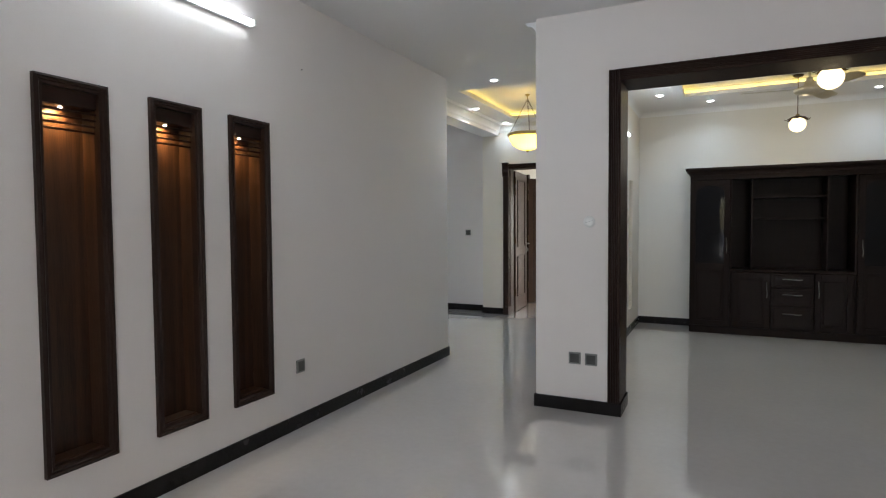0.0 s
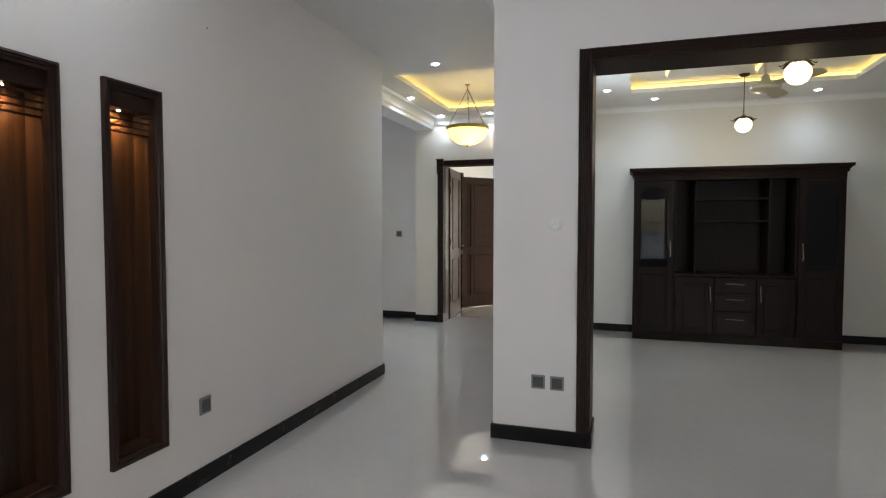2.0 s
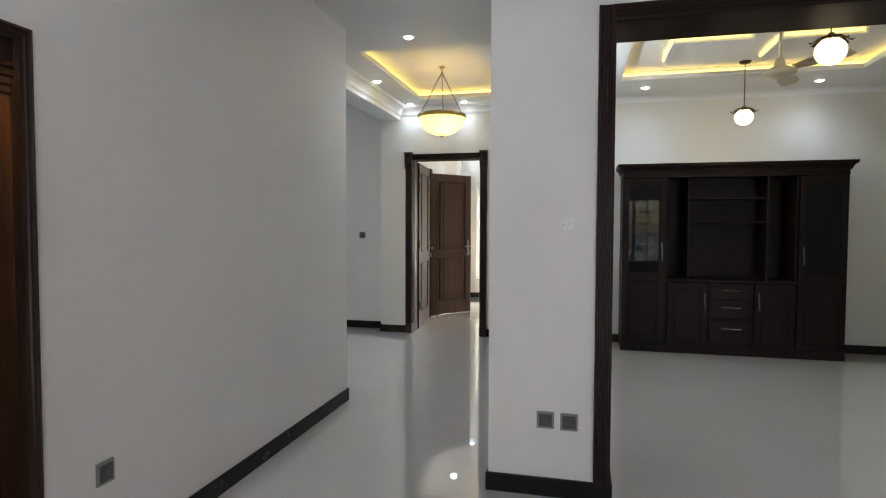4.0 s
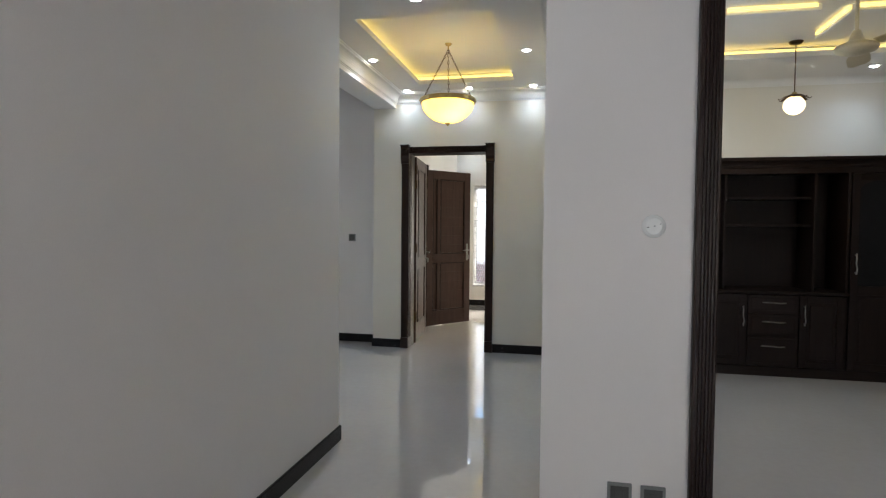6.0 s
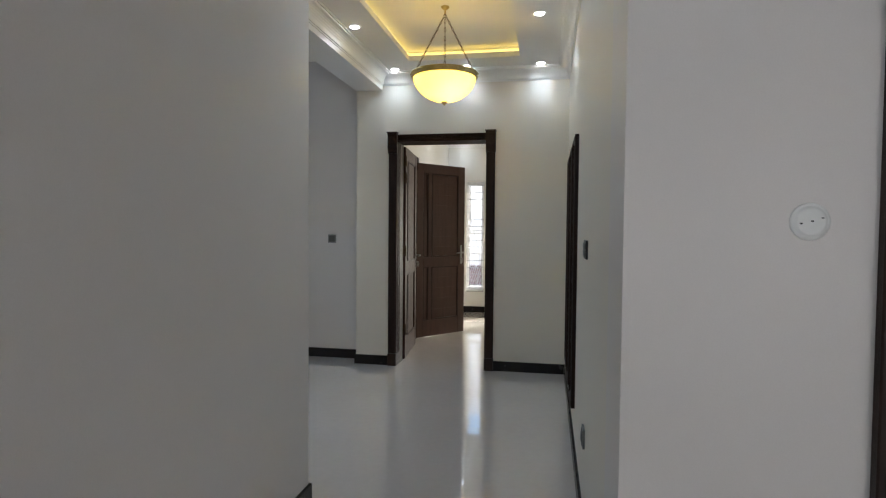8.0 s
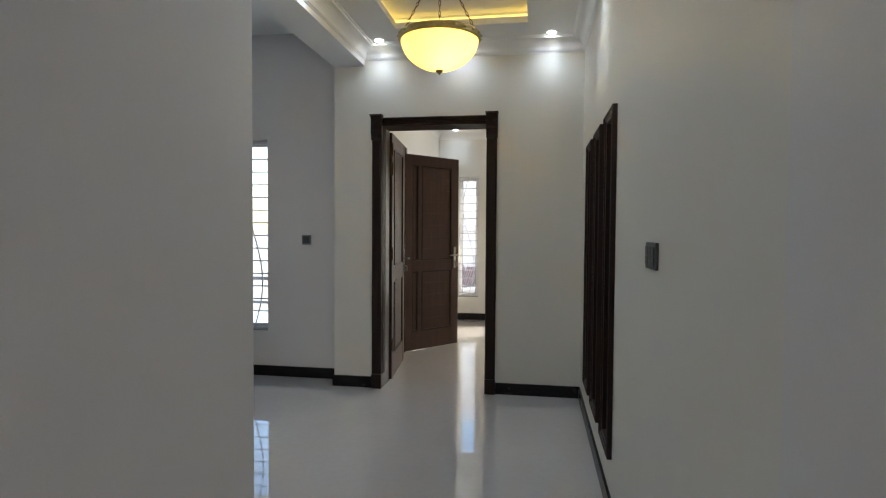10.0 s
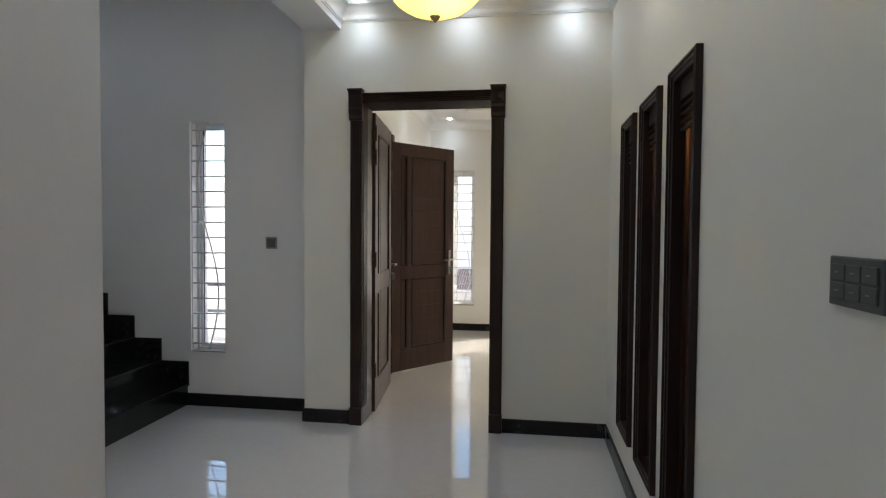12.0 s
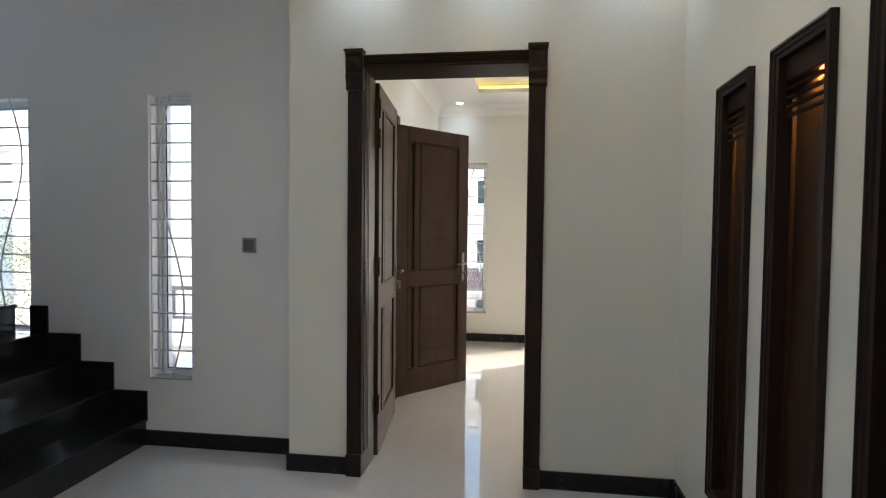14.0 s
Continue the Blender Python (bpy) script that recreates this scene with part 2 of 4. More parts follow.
structure("wall_west", wall_block(WX - 0.23, WX, -3.4, 5.15, 0, H, [(a + 0.02, b - 0.02, LZ[0] + 0.02, LZ[1] - 0.02) for a, b in L_NICHES]), PAINT, "off-white painted plaster wall with three tall niches", "wall")
structure("wall_stairwell_south", wall_block(-6.8, -2.6, 5.152, 5.36, 0, 3.3), PAINT, "off-white painted stairwell wall", "wall")
structure("wall_stairwell_west", wall_block(-7.0, -6.8, 5.13, 8.4, 0, 3.3), PAINT, "off-white painted stairwell wall", "wall")
structure("wall_stair_north", wall_block(-6.8, CX - 0.06, SY, SY + 0.23, 0, 3.3, [(-4.135, -3.86, 0.405, 2.12), (-6.34, -4.94, 0.635, 2.112)], "x"), PAINT, "off-white painted wall with two grilled windows", "wall")
structure("wall_north", wall_block(CX, -0.91, NY, SY, 0, 3.1, [(DOOR[0] - 0.03, DOOR[1] + 0.03, -1, DOOR[2] + 0.03)], "x"), PAINT_H, "off-white painted end wall with a doorway", "wall")
structure("wall_corridor_east", wall_block(EX, -0.91, 4.25, NY, 0, H, [(a + 0.02, b - 0.02, RZ[0] + 0.02, RZ[1] - 0.02) for a, b in R_NICHES]), PAINT_H, "off-white painted corridor wall with three tall niches", "wall")
PY = 3.935          # face of the pier
OPEN = (-0.533, 2.05, 2.318)
structure("wall_lounge_opening", wall_block(EX, 3.4, PY, 4.25, 0, H, [(OPEN[0] - 0.02, OPEN[1] + 0.02, -1, OPEN[2] + 0.02)], "x"), PAINT, "off-white painted pier and lintel round a wide opening", "wall")
structure("wall_lounge_north", wall_block(-0.91, 3.4, 8.0, 8.2, 0, 3.1), PAINT_R, "cream painted lounge wall behind the cabinet", "wall")
structure("wall_east", wall_block(3.2, 3.4, -3.4, PY, 0, H), PAINT, "off-white painted wall", "wall")
structure("wall_lounge_east", wall_block(3.2, 3.4, 4.25, 8.0, 0, H), PAINT_R, "cream painted lounge wall", "wall")
structure("wall_south", wall_block(WX, 3.2, -3.4, -3.2, 0, H, [(0.0, 3.0, -1.0, 2.2)], "x"), PAINT, "off-white painted wall with a glazed terrace door", "wall")
structure("wall_bedroom_west", wall_block(CX - 0.06, BX, SY, BY + 0.23, 0, 3.1), PAINT_R, "cream painted bedroom wall", "wall")
structure("wall_bedroom_north", wall_block(BX, 1.55, BY, BY + 0.23, 0, 3.1, [(-2.612, -2.322, 0.33, 2.10), (-1.33, -0.03, 0.33, 2.10)], "x"), PAINT_R, "cream painted bedroom wall with a slim window", "wall")
structure("wall_bedroom_east", wall_block(1.3, 1.55, SY + 0.054, BY, 0, 3.1), PAINT_R, "cream painted bedroom wall", "wall")


def tray_ceiling(name, x0, x1, y0, y1, hole, label, low=H):
    hx0, hx1, hy0, hy1 = hole
    c = 0.09
    top = low + TOP - H
    xs, ys = [x0, hx0 - c, hx0, hx1, hx1 + c, x1], [y0, hy0 - c, hy0, hy1, hy1 + c, y1]

    def solid(x, y, z):
        if z > top:
            return True
        if z < low + 0.045:
            return not (hx0 < x < hx1 and hy0 < y < hy1)
        return not (hx0 - c < x < hx1 + c and hy0 - c < y < hy1 + c)
    ob = structure(name, voxels(xs, ys, [low, low + 0.045, top, top + 0.1], solid), CEIL, label, "ceiling")
    strip = thing("cove_light", (hx0 + hx1) / 2, (hy0 + hy1) / 2, low + 0.045, "warm yellow strip light hidden in the ceiling recess", "cove light", "ceiling cove lights")
    w, d = (hx1 - hx0) / 2 + c, (hy1 - hy0) / 2 + c
    for a, b, e, f in ((-w, -w + 0.012, -d, d), (w - 0.012, w, -d, d), (-w + 0.012, w - 0.012, -d, -d + 0.012), (-w + 0.012, w - 0.012, d - 0.012, d)):
        part("led_strip", bbox(a + 0.002, b - 0.002, e + 0.002, f - 0.002, 0.002, 0.045, 0.002, 1), COVE_Y, strip)
    return ob


HALL_TRAY = (-2.545, -1.565, 5.70, 7.57)
tray_ceiling("ceiling_hall", CX + 0.26, EX, 5.12, NY, HALL_TRAY, "white plaster ceiling with a lit recessed tray")
LOUNGE_TRAY = (-0.305, 1.85, 5.05, 7.21)
tray_ceiling("ceiling_lounge", -0.91, 3.2, 4.25, 8.0, LOUNGE_TRAY, "white plaster lounge ceiling with a lit recessed tray")
BED_TRAY = (-2.38, -0.2, 8.8, 11.05)
tray_ceiling("ceiling_bedroom", BX, 1.3, SY, BY, BED_TRAY, "white plaster bedroom ceiling with a lit recessed tray", HB)
structure("ceiling_room", voxels([WX, 3.2], [-3.2, PY], [H, H + 0.1], lambda x, y, z: True), CEIL, "plain white plaster ceiling", "ceiling")
structure("ceiling_corridor", voxels([WX, EX], [PY, 5.12], [H, H + 0.1], lambda x, y, z: True), CEIL, "plain white plaster ceiling", "ceiling")
structure("ceiling_stairwell", voxels([-6.8, CX], [5.36, SY], [3.04, 3.2], lambda x, y, z: True), CEIL, "plain white plaster stairwell ceiling", "ceiling")
structure("ceiling_beam", voxels([CX, CX + 0.26], [5.12, NY], [2.672, 3.2], lambda x, y, z: True), CEIL, "white plastered beam between hall and stairs", "beam")

CORNICE = [(0, 0), (0.006, 0.0), (0.008, 0.010), (0.014, 0.012), (0.017, 0.024)]
CORNICE += [(0.078 - 0.061 * math.cos(a * math.pi / 12), 0.026 + 0.066 * math.sin(a * math.pi / 12)) for a in range(1, 7)]
CORNICE += [(0.084, 0.094), (0.086, 0.104), (0.096, 0.106), (0.098, 0.116), (0, 0.116)]
COVE = [(0, 0)] + [(0.10 - 0.098 * math.cos(a * math.pi / 16), 0.002 + 0.112 * math.sin(a * math.pi / 16)) for a in range(0, 9)] + [(0.10, 0.116), (0, 0.116)]
structure("cornice_hall", sweep(bmesh.new(), CORNICE, [(EX, 3.99, H - 0.117), (EX, NY, H - 0.117), (CX + 0.26, NY, H - 0.117), (CX + 0.26, 5.13, H - 0.117)]), PLASTER, "white moulded plaster cornice", "cornice")
structure("cornice_lounge", sweep(bmesh.new(), [(a * 0.55, b * 0.55) for a, b in COVE], [(-0.91, 4.25, H - 0.065), (3.2, 4.25, H - 0.065), (3.2, 8.0, H - 0.065), (-0.91, 8.0, H - 0.065)], True), PLASTER, "white moulded plaster cornice", "cornice")
structure("cornice_bedroom", sweep(bmesh.new(), COVE, [(BX, SY, HB - 0.117), (1.3, SY, HB - 0.117), (1.3, BY, HB - 0.117), (BX, BY, HB - 0.117)], True), PLASTER, "white moulded plaster cornice", "cornice")

structure("floor", voxels([-6.8, 1.55, 3.4], [-3.4, 8.2, BY + 0.2], [-0.2, 0.0], lambda x, y, z: x < 1.55 or y < 8.2), TILE, "polished off-white porcelain floor", "floor")

# skirting
SK = [(0, 0.0), (0.013, 0.0), (0.013, 0.088), (0.010, 0.092), (0, 0.092)]


def skirting(path, name="baseboard"):
    structure(name, sweep(bmesh.new(), SK, [(x, y, 0.0005) for x, y in path]), SKIRT, "black polished tile skirting", "baseboard")


skirting([(-6.7, 5.36), (-2.6, 5.36), (-2.6, 5.15), (WX, 5.15), (WX, -3.2)])
skirting([(DOOR[0] - 0.086, NY), (CX, NY), (CX, SY), (-4.162, SY)])
skirting([(OPEN[0] + 0.0, 4.25), (OPEN[0], PY), (EX, PY), (EX, NY), (DOOR[1] + 0.086, NY)])

# skirting of the other rooms
skirting([(-0.91, 8.0), (-0.91, 4.25), (OPEN[0], 4.25)])
skirting([(3.2, 4.25), (3.2, 8.0), (-0.91, 8.0)])
skirting([(1.3, SY + 0.06), (1.3, BY), (BX, BY), (BX, SY)])


# ---------------------------------------------------------------- niches
def wall_niche(x, y, z, w, h, rz, label, group, dp):
    """Timber-lined niche; local x along the wall, y into it."""
    t = thing("wall_niche", x, y, z, label, "niche", group, rz)
    # moulded frame: a stepped profile round the opening
    bm = bmesh.new()
    prof = [(0.0, 0.0), (0.0, -0.022), (0.010, -0.026), (0.014, -0.018), (0.022, -0.018), (0.026, -0.012), (0.038, -0.010), (0.038, 0.03), (0.02, 0.03), (0.02, 0.0)]
    rings = []
    for cx, cz, sx, sz in ((0, 0, 1, 1), (w, 0, -1, 1), (w, h, -1, -1), (0, h, 1, -1)):
        rings.append([bm.verts.new((cx + sx * o, d, cz + sz * o)) for o, d in prof])
    for i in range(4):
        a, b = rings[i], rings[(i + 1) % 4]
        for j in range(len(prof)):
            k = (j + 1) % len(prof)
            bm.faces.new((a[j], b[j], b[k], a[k]))
    bmesh.ops.recalc_face_normals(bm, faces=bm.faces[:])
    part("frame", bm, WOOD, t, "dark moulded timber frame")
    e = 0.036
    deep = dp > 0.1
    mid, top = (0.075, 0.070) if deep else (0.034, 0.045)
    part("back_panel", bbox(e - 0.004, w - e + 0.004, dp, dp + 0.012, e, h - e, 0.002, 1), NICHE, t, "walnut veneer back panel")
    for a in (e - 0.012, w - e):
        part("side_panel", bbox(a, a + 0.012, 0.031, dp, e, h - e, 0.002, 1), NICHE, t)
    part("bottom_panel", bbox(e, w - e, 0.031, dp, e - 0.01, e + 0.006, 0.003, 1), NICHE, t)
    part("header", bbox(e, w - e, 0.012, 0.030, h - e - 0.072, h - e + 0.01, 0.003, 2), WOOD_H, t, "dark timber header board")
    part("soffit", bbox(e, w - e, 0.031, dp, h - e - top, h - e - top + 0.010, 0.002, 1), WOOD_H, t)
    for i in range(4):
        bm = bmesh.new()
        box(bm, e, w - e, -0.010, 0.010, -0.005, 0.005, pose(0, 0.022 + 0.05 * (dp - 0.03) * i, h - e - 0.092 - 0.027 * i, 12))
        part("louvre_slat", bevelled(bm, 0.002, 2), WOOD_H, t)
    bm = bmesh.new()
    r = 0.008 if deep else 0.004
    lathe(bm, [(0.0, -0.004), (r, -0.004), (r, 0.0), (0.0, 0.0)], 16)
    sp = part("spot_lamp", bm, NICHE_W, t, "small warm recessed spotlight")
    sp.location = (w / 2, mid, h - e - top - 0.0005)
    lamp = new("niche_beam", bpy.data.lights.new("niche_beam", "SPOT"))
    lamp.data.energy, lamp.data.color, lamp.data.spot_size, lamp.data.spot_blend, lamp.data.shadow_soft_size = 1.9 if deep else 2.0, (1.0, 0.66, 0.28), radians(140), 1.0, 0.010 if deep else 0.004
    p = t.matrix_world @ Vector((w / 2, mid, h - e - top - 0.011))
    q = t.matrix_world @ Vector((w / 2, dp, h - e - (0.15 if deep else 0.20)))
    lamp.matrix_world = look(p, q)
    return t


for a, b in L_NICHES:
    wall_niche(WX, a, LZ[0], b - a, LZ[1] - LZ[0], 90, "tall dark walnut wall niche with a lit louvred top", "niches in the long wall", 0.12)
for a, b in R_NICHES:
    wall_niche(EX, b, RZ[0], b - a, RZ[1] - RZ[0], -90, "tall dark walnut wall niche with a lit louvred top", "niches in the corridor wall", 0.048)


# ---------------------------------------------------------------- hall doorway
def fluted(w, d, length, n=5):
    """A reeded board: width along x, length along z, front towards -y."""
    pts = [(0, 0), (0, -d + 0.003), (0.004, -d)]
    step = (w - 0.02) / n
    for i in range(n):
        x = 0.010 + i * step
        pts += [(x, -d), (x + step * 0.2, -d + 0.007), (x + step * 0.8, -d + 0.007), (x + step, -d)]
    pts += [(w - 0.004, -d), (w, -d + 0.003), (w, 0)]
    bm = bmesh.new()
    a = [bm.verts.new((x, y, 0)) for x, y in pts]
    b = [bm.verts.new((x, y, length)) for x, y in pts]
    for i in range(len(pts)):
        j = (i + 1) % len(pts)
        bm.faces.new((a[i], a[j], b[j], b[i]))
    bm.faces.new(a[::-1])
    bm.faces.new(b)
    bmesh.ops.recalc_face_normals(bm, faces=bm.faces[:])
    return bm


def moved(bm, m):
    bmesh.ops.transform(bm, matrix=m, verts=bm.verts[:])
    return bm


dx0, dx1, dz = DOOR
frame1 = tagged(thing("door_frame", dx0, NY, 0, "dark walnut door frame with carved corner blocks", "door frame"), kind="structure")
dw = dx1 - dx0
part("jamb", bbox(-0.028, 0.0, -0.015, 0.23, 0.0, dz, 0.003), WOOD, frame1)
part("jamb", bbox(dw, dw + 0.028, -0.015, 0.23, 0.0, dz, 0.003), WOOD, frame1)
part("head_jamb", bbox(-0.028, dw + 0.028, -0.015, 0.23, dz, dz + 0.028, 0.003), WOOD_H, frame1)
for a in (0.0, 0.026, 0.052, 0.078):
    part("jamb_bead", bbox(0.0005, 0.006, a, a + 0.017, 0.12, dz - 0.002, 0.0025), WOOD, frame1)
for a in (-0.084, dw + 0.002):
    post = part("architrave", bbox(a, a + 0.082, -0.028, 0.0, 0.12, 2.06, 0.008, 3), WOOD, frame1, "smooth dark walnut architrave")
    for b in (0.012, 0.064):
        part("bead", bbox(a + b, a + b + 0.006, -0.031, -0.027, 0.13, 2.055, 0.002, 1), WOOD, post)
part("head_architrave", moved(fluted(0.068, 0.030, dw, 4), pose(0, 0, dz + 0.068, 0, 90, 0)), WOOD_H, frame1, "reeded dark walnut head board")
for bx in (-0.090, dw - 0.002):
    part("plinth", bbox(bx + 0.003, bx + 0.089, -0.034, 0.0, 0.0, 0.12, 0.003), WOOD, frame1)
    bm = bmesh.new()
    x0, x1 = bx, bx + 0.092
    side = [(0, 0), (-0.034, 0), (-0.040, 0.012), (-0.036, 0.035), (-0.050, 0.070), (-0.042, 0.094), (-0.046, 0.100), (-0.046, 0.172), (-0.058, 0.180), (-0.060, 0.196), (0, 0.196)]
    a = [bm.verts.new((x0, y, z + 2.058)) for y, z in side]
    b = [bm.verts.new((x1, y, z + 2.058)) for y, z in side]
    for i in range(len(side)):
        j = (i + 1) % len(side)
        bm.faces.new((a[i], a[j], b[j], b[i]))
    bm.faces.new(a)
    bm.faces.new(b[::-1])
    bmesh.ops.recalc_face_normals(bm, faces=bm.faces[:])
    box(bm, x0 - 0.005, x1 + 0.005, -0.066, 0.0, 2.252, 2.262)
    blk = part("corner_block", bm, WOOD, frame1, "carved walnut corner block")
    # raised pyramid on the block
    bm = bmesh.new()
    cx, cz = (x0 + x1) / 2, 2.058 + 0.136
    base = [bm.verts.new((cx + sx * 0.030, -0.0465, cz + sz * 0.030)) for sx, sz in ((-1, -1), (1, -1), (1, 1), (-1, 1))]
    tip = bm.verts.new((cx, -0.060, cz))
    for i in range(4):
        bm.faces.new((base[i], base[(i + 1) % 4], tip))
    bm.faces.new(base[::-1])
    bmesh.ops.recalc_face_normals(bm, faces=bm.faces[:])
    part("diamond", bm, WOOD, blk)


def lever_handle(parent, x, z, side, flip):
    """A lever on a tall plate; side: -1 or 1, the face of the leaf that it stands on."""
    y = 0.0 if side < 0 else 0.042
    s = side
    h = part("handle_plate", bbox(x - 0.014, x + 0.014, min(y, y + s * 0.008), max(y, y + s * 0.008), z - 0.12, z + 0.12, 0.003), NICKEL, parent, "satin nickel handle plate")
    bm = bmesh.new()
    tube(bm, [(x, y + s * 0.006, z + 0.03), (x, y + s * 0.05, z + 0.03), (x + flip * 0.015, y + s * 0.056, z + 0.03), (x + flip * 0.12, y + s * 0.056, z + 0.024)], 0.008)
    part("lever", bm, NICKEL, h)
    bm = bmesh.new()
    tube(bm, [(x, y + s * 0.006, z - 0.05), (x, y + s * 0.03, z - 0.05)], 0.009)
    box(bm, x - 0.002, x + 0.002, y + s * 0.03 - 0.010, y + s * 0.03 + 0.010, z - 0.10, z - 0.045)
    part("key", bm, NICKEL, h)


def panel_door(name, x, y, rz, w, h, label, group=""):
    """Leaf with hinge edge at the origin; local x along the leaf, thickness along y 0 to 0.042."""
    t = tagged(thing(name, x, y, 0.008, label, "door", "", rz), kind="structure")
    st, rail_m, rail_b = 0.105, (0.86, 0.98), 0.20
    for a, b in ((0, st), (w - st, w)):
        part("stile", bbox(a, b, 0, 0.042, 0, h, 0.002, 1), DOORWOOD, t)
    for a, b in ((0, rail_b), rail_m, (h - 0.115, h)):
        part("rail", bbox(st, w - st, 0.001, 0.041, a, b, 0.002, 1), DOORWOOD, t)
    for za, zb in ((rail_b, rail_m[0]), (rail_m[1], h - 0.115)):
        mid = st + 0.085
        part("mullion", bbox(mid, mid + 0.05, 0.003, 0.039, za, zb, 0.003, 1), DOORWOOD, t)
        part("narrow_panel", bbox(st, mid, 0.014, 0.028, za, zb, 0.002, 1), DOORWOOD, t)
        n = max(3, round((zb - za) / 0.125))
        for i in range(n):
            a, b = za + (zb - za) * i / n, za + (zb - za) * (i + 1) / n
            part("plank", bbox(mid + 0.05, w - st, 0.013, 0.029, a, b, 0.0015, 1), DOORWOOD, t)
        for ys, yd in ((0.0, -1), (0.042, 1)):
            for a0, a1 in ((st, mid), (mid + 0.05, w - st)):
                bm = bmesh.new()
                y0, y1 = (0.002, 0.014) if yd < 0 else (0.028, 0.040)
                for b in ((a0, a0 + 0.014, za, zb), (a1 - 0.014, a1, za, zb), (a0 + 0.014, a1 - 0.014, za, za + 0.014), (a0 + 0.014, a1 - 0.014, zb - 0.014, zb)):
                    box(bm, b[0], b[1], y0, y1, b[2], b[3])
                part("bead", bm, WOOD, t)
    for hz in (0.25, 1.05, h - 0.37, h - 0.20):
        bm = bmesh.new()
        tube(bm, [(-0.006, -0.004, hz), (-0.006, -0.004, hz + 0.11)], 0.007)
        box(bm, -0.003, 0.0, 0.0, 0.034, hz, hz + 0.11)
        part("hinge", bm, BRONZE, t, "dark butt hinge")
    for s in (-1, 1):
        lever_handle(t, w - 0.06, 1.0, s, -1)
    part("latch_plate", bbox(w, w + 0.002, 0.010, 0.032, 0.9, 1.12, 0.0005, 1), STEEL, t)
    return t


panel_door("door_1", -2.726, 8.19, 95.2, 0.79, 2.155, "dark mahogany panelled door standing wide open")
panel_door("door_2", -2.870, 9.30, 51.0, 0.785, 2.125, "dark mahogany panelled door standing half open")
df2 = tagged(thing("door_frame", BX, 9.30, 0, "dark mahogany side door frame on the bedroom wall", "door frame"), kind="structure")
part("jamb", bbox(0.002, 0.045, 0.0, 0.09, 0.0, 2.2, 0.003), WOOD, df2)

# ---------------------------------------------------------------- lounge opening trim
ox0, ox1, oz = OPEN
fr = tagged(thing("opening_frame", ox0, PY, 0, "dark walnut reeded frame round the lounge opening", "door frame"), kind="structure")
ow = ox1 - ox0
part("jamb", bbox(-0.018, 0.002, -0.014, 0.31, 0.094, oz, 0.003), WOOD, fr)
part("jamb", bbox(ow - 0.002, ow + 0.018, -0.014, 0.31, 0.094, oz, 0.003), WOOD, fr)
part("head_jamb", bbox(-0.018, ow + 0.018, -0.014, 0.31, oz, oz + 0.018, 0.003), WOOD_H, fr)
for yy, rz in ((0.0, 0), (0.298, 180)):
    sgn = 1 if rz == 0 else -1
    m0 = pose(-0.078, 0, 0.094) if rz == 0 else pose(0.0, 0.298, 0.094, 0, 0, 180)
    part("architrave", moved(fluted(0.078, 0.026, oz + 0.078 - 0.094, 5), m0), WOOD, fr)
    m1 = pose(ow, 0, 0.094) if rz == 0 else pose(ow + 0.078, 0.298, 0.094, 0, 0, 180)
    part("architrave", moved(fluted(0.078, 0.026, oz + 0.078 - 0.094, 5), m1), WOOD, fr)
    m2 = pose(0, 0, oz + 0.078, 0, 90, 0) if rz == 0 else pose(0, 0.298, oz + 0.078, 0, 0, 180) @ pose(-ow, 0, 0, 0, 90, 0)
    part("head_architrave", moved(fluted(0.078, 0.026, ow, 5), m2), WOOD_H, fr)


# ---------------------------------------------------------------- cabinet in the lounge
cab = thing("display_cabinet", -0.25, 7.55, 0, "dark walnut wall cabinet with glazed doors and open shelves", "cabinet")
CW, CD = 2.155, 0.448
part("plinth", bbox(0.0, CW, 0.006, CD, 0.0, 0.09, 0.003), CABINET, cab)
part("back", bbox(0.02, CW - 0.02, CD - 0.016, CD, 0.09, 1.89, 0.002, 1), CABINET, cab)
for a, b in ((0, 0.022), (0.446, 0.468), (1.689, 1.711), (CW - 0.022, CW)):
    part("side_panel", bbox(a, b, 0.02, CD - 0.016, 0.09, 1.89, 0.002, 1), CABINET, cab)
part("top_panel", bbox(0.0, CW, 0.018, CD, 1.89, 1.91, 0.002, 1), CABINET, cab)
part("frieze", bbox(0.0, CW, 0.0, 0.018, 1.872, 1.93, 0.003, 1), CABINET, cab)
part("cornice", sweep(bmesh.new(), [(0, 0), (-0.012, 0.0), (-0.016, 0.022), (-0.034, 0.05), (-0.052, 0.06), (-0.056, 0.09), (0, 0.09)],
           [(CW, CD, 1.928), (CW, 0.0, 1.928), (0, 0, 1.928), (0, CD, 1.928)][::-1]), CABINET, cab, "stepped dark cornice")
part("cornice_top", bbox(0.0, CW, 0.0, CD, 2.0, 2.0175, 0.001, 1), CABINET, cab)
part("worktop", bbox(0.446, 1.711, -0.012, CD - 0.016, 0.765, 0.795, 0.006), CABINET, cab)
for a in (0.668, 1.43):
    part("divider", bbox(a, a + 0.02, 0.06, CD - 0.016, 0.795, 1.89, 0.002, 1), CABINET, cab)
for z in (1.40, 1.655):
    part("shelf", bbox(0.688, 1.43, 0.12, CD - 0.016, z - 0.011, z + 0.011, 0.002, 1), CABINET, cab)


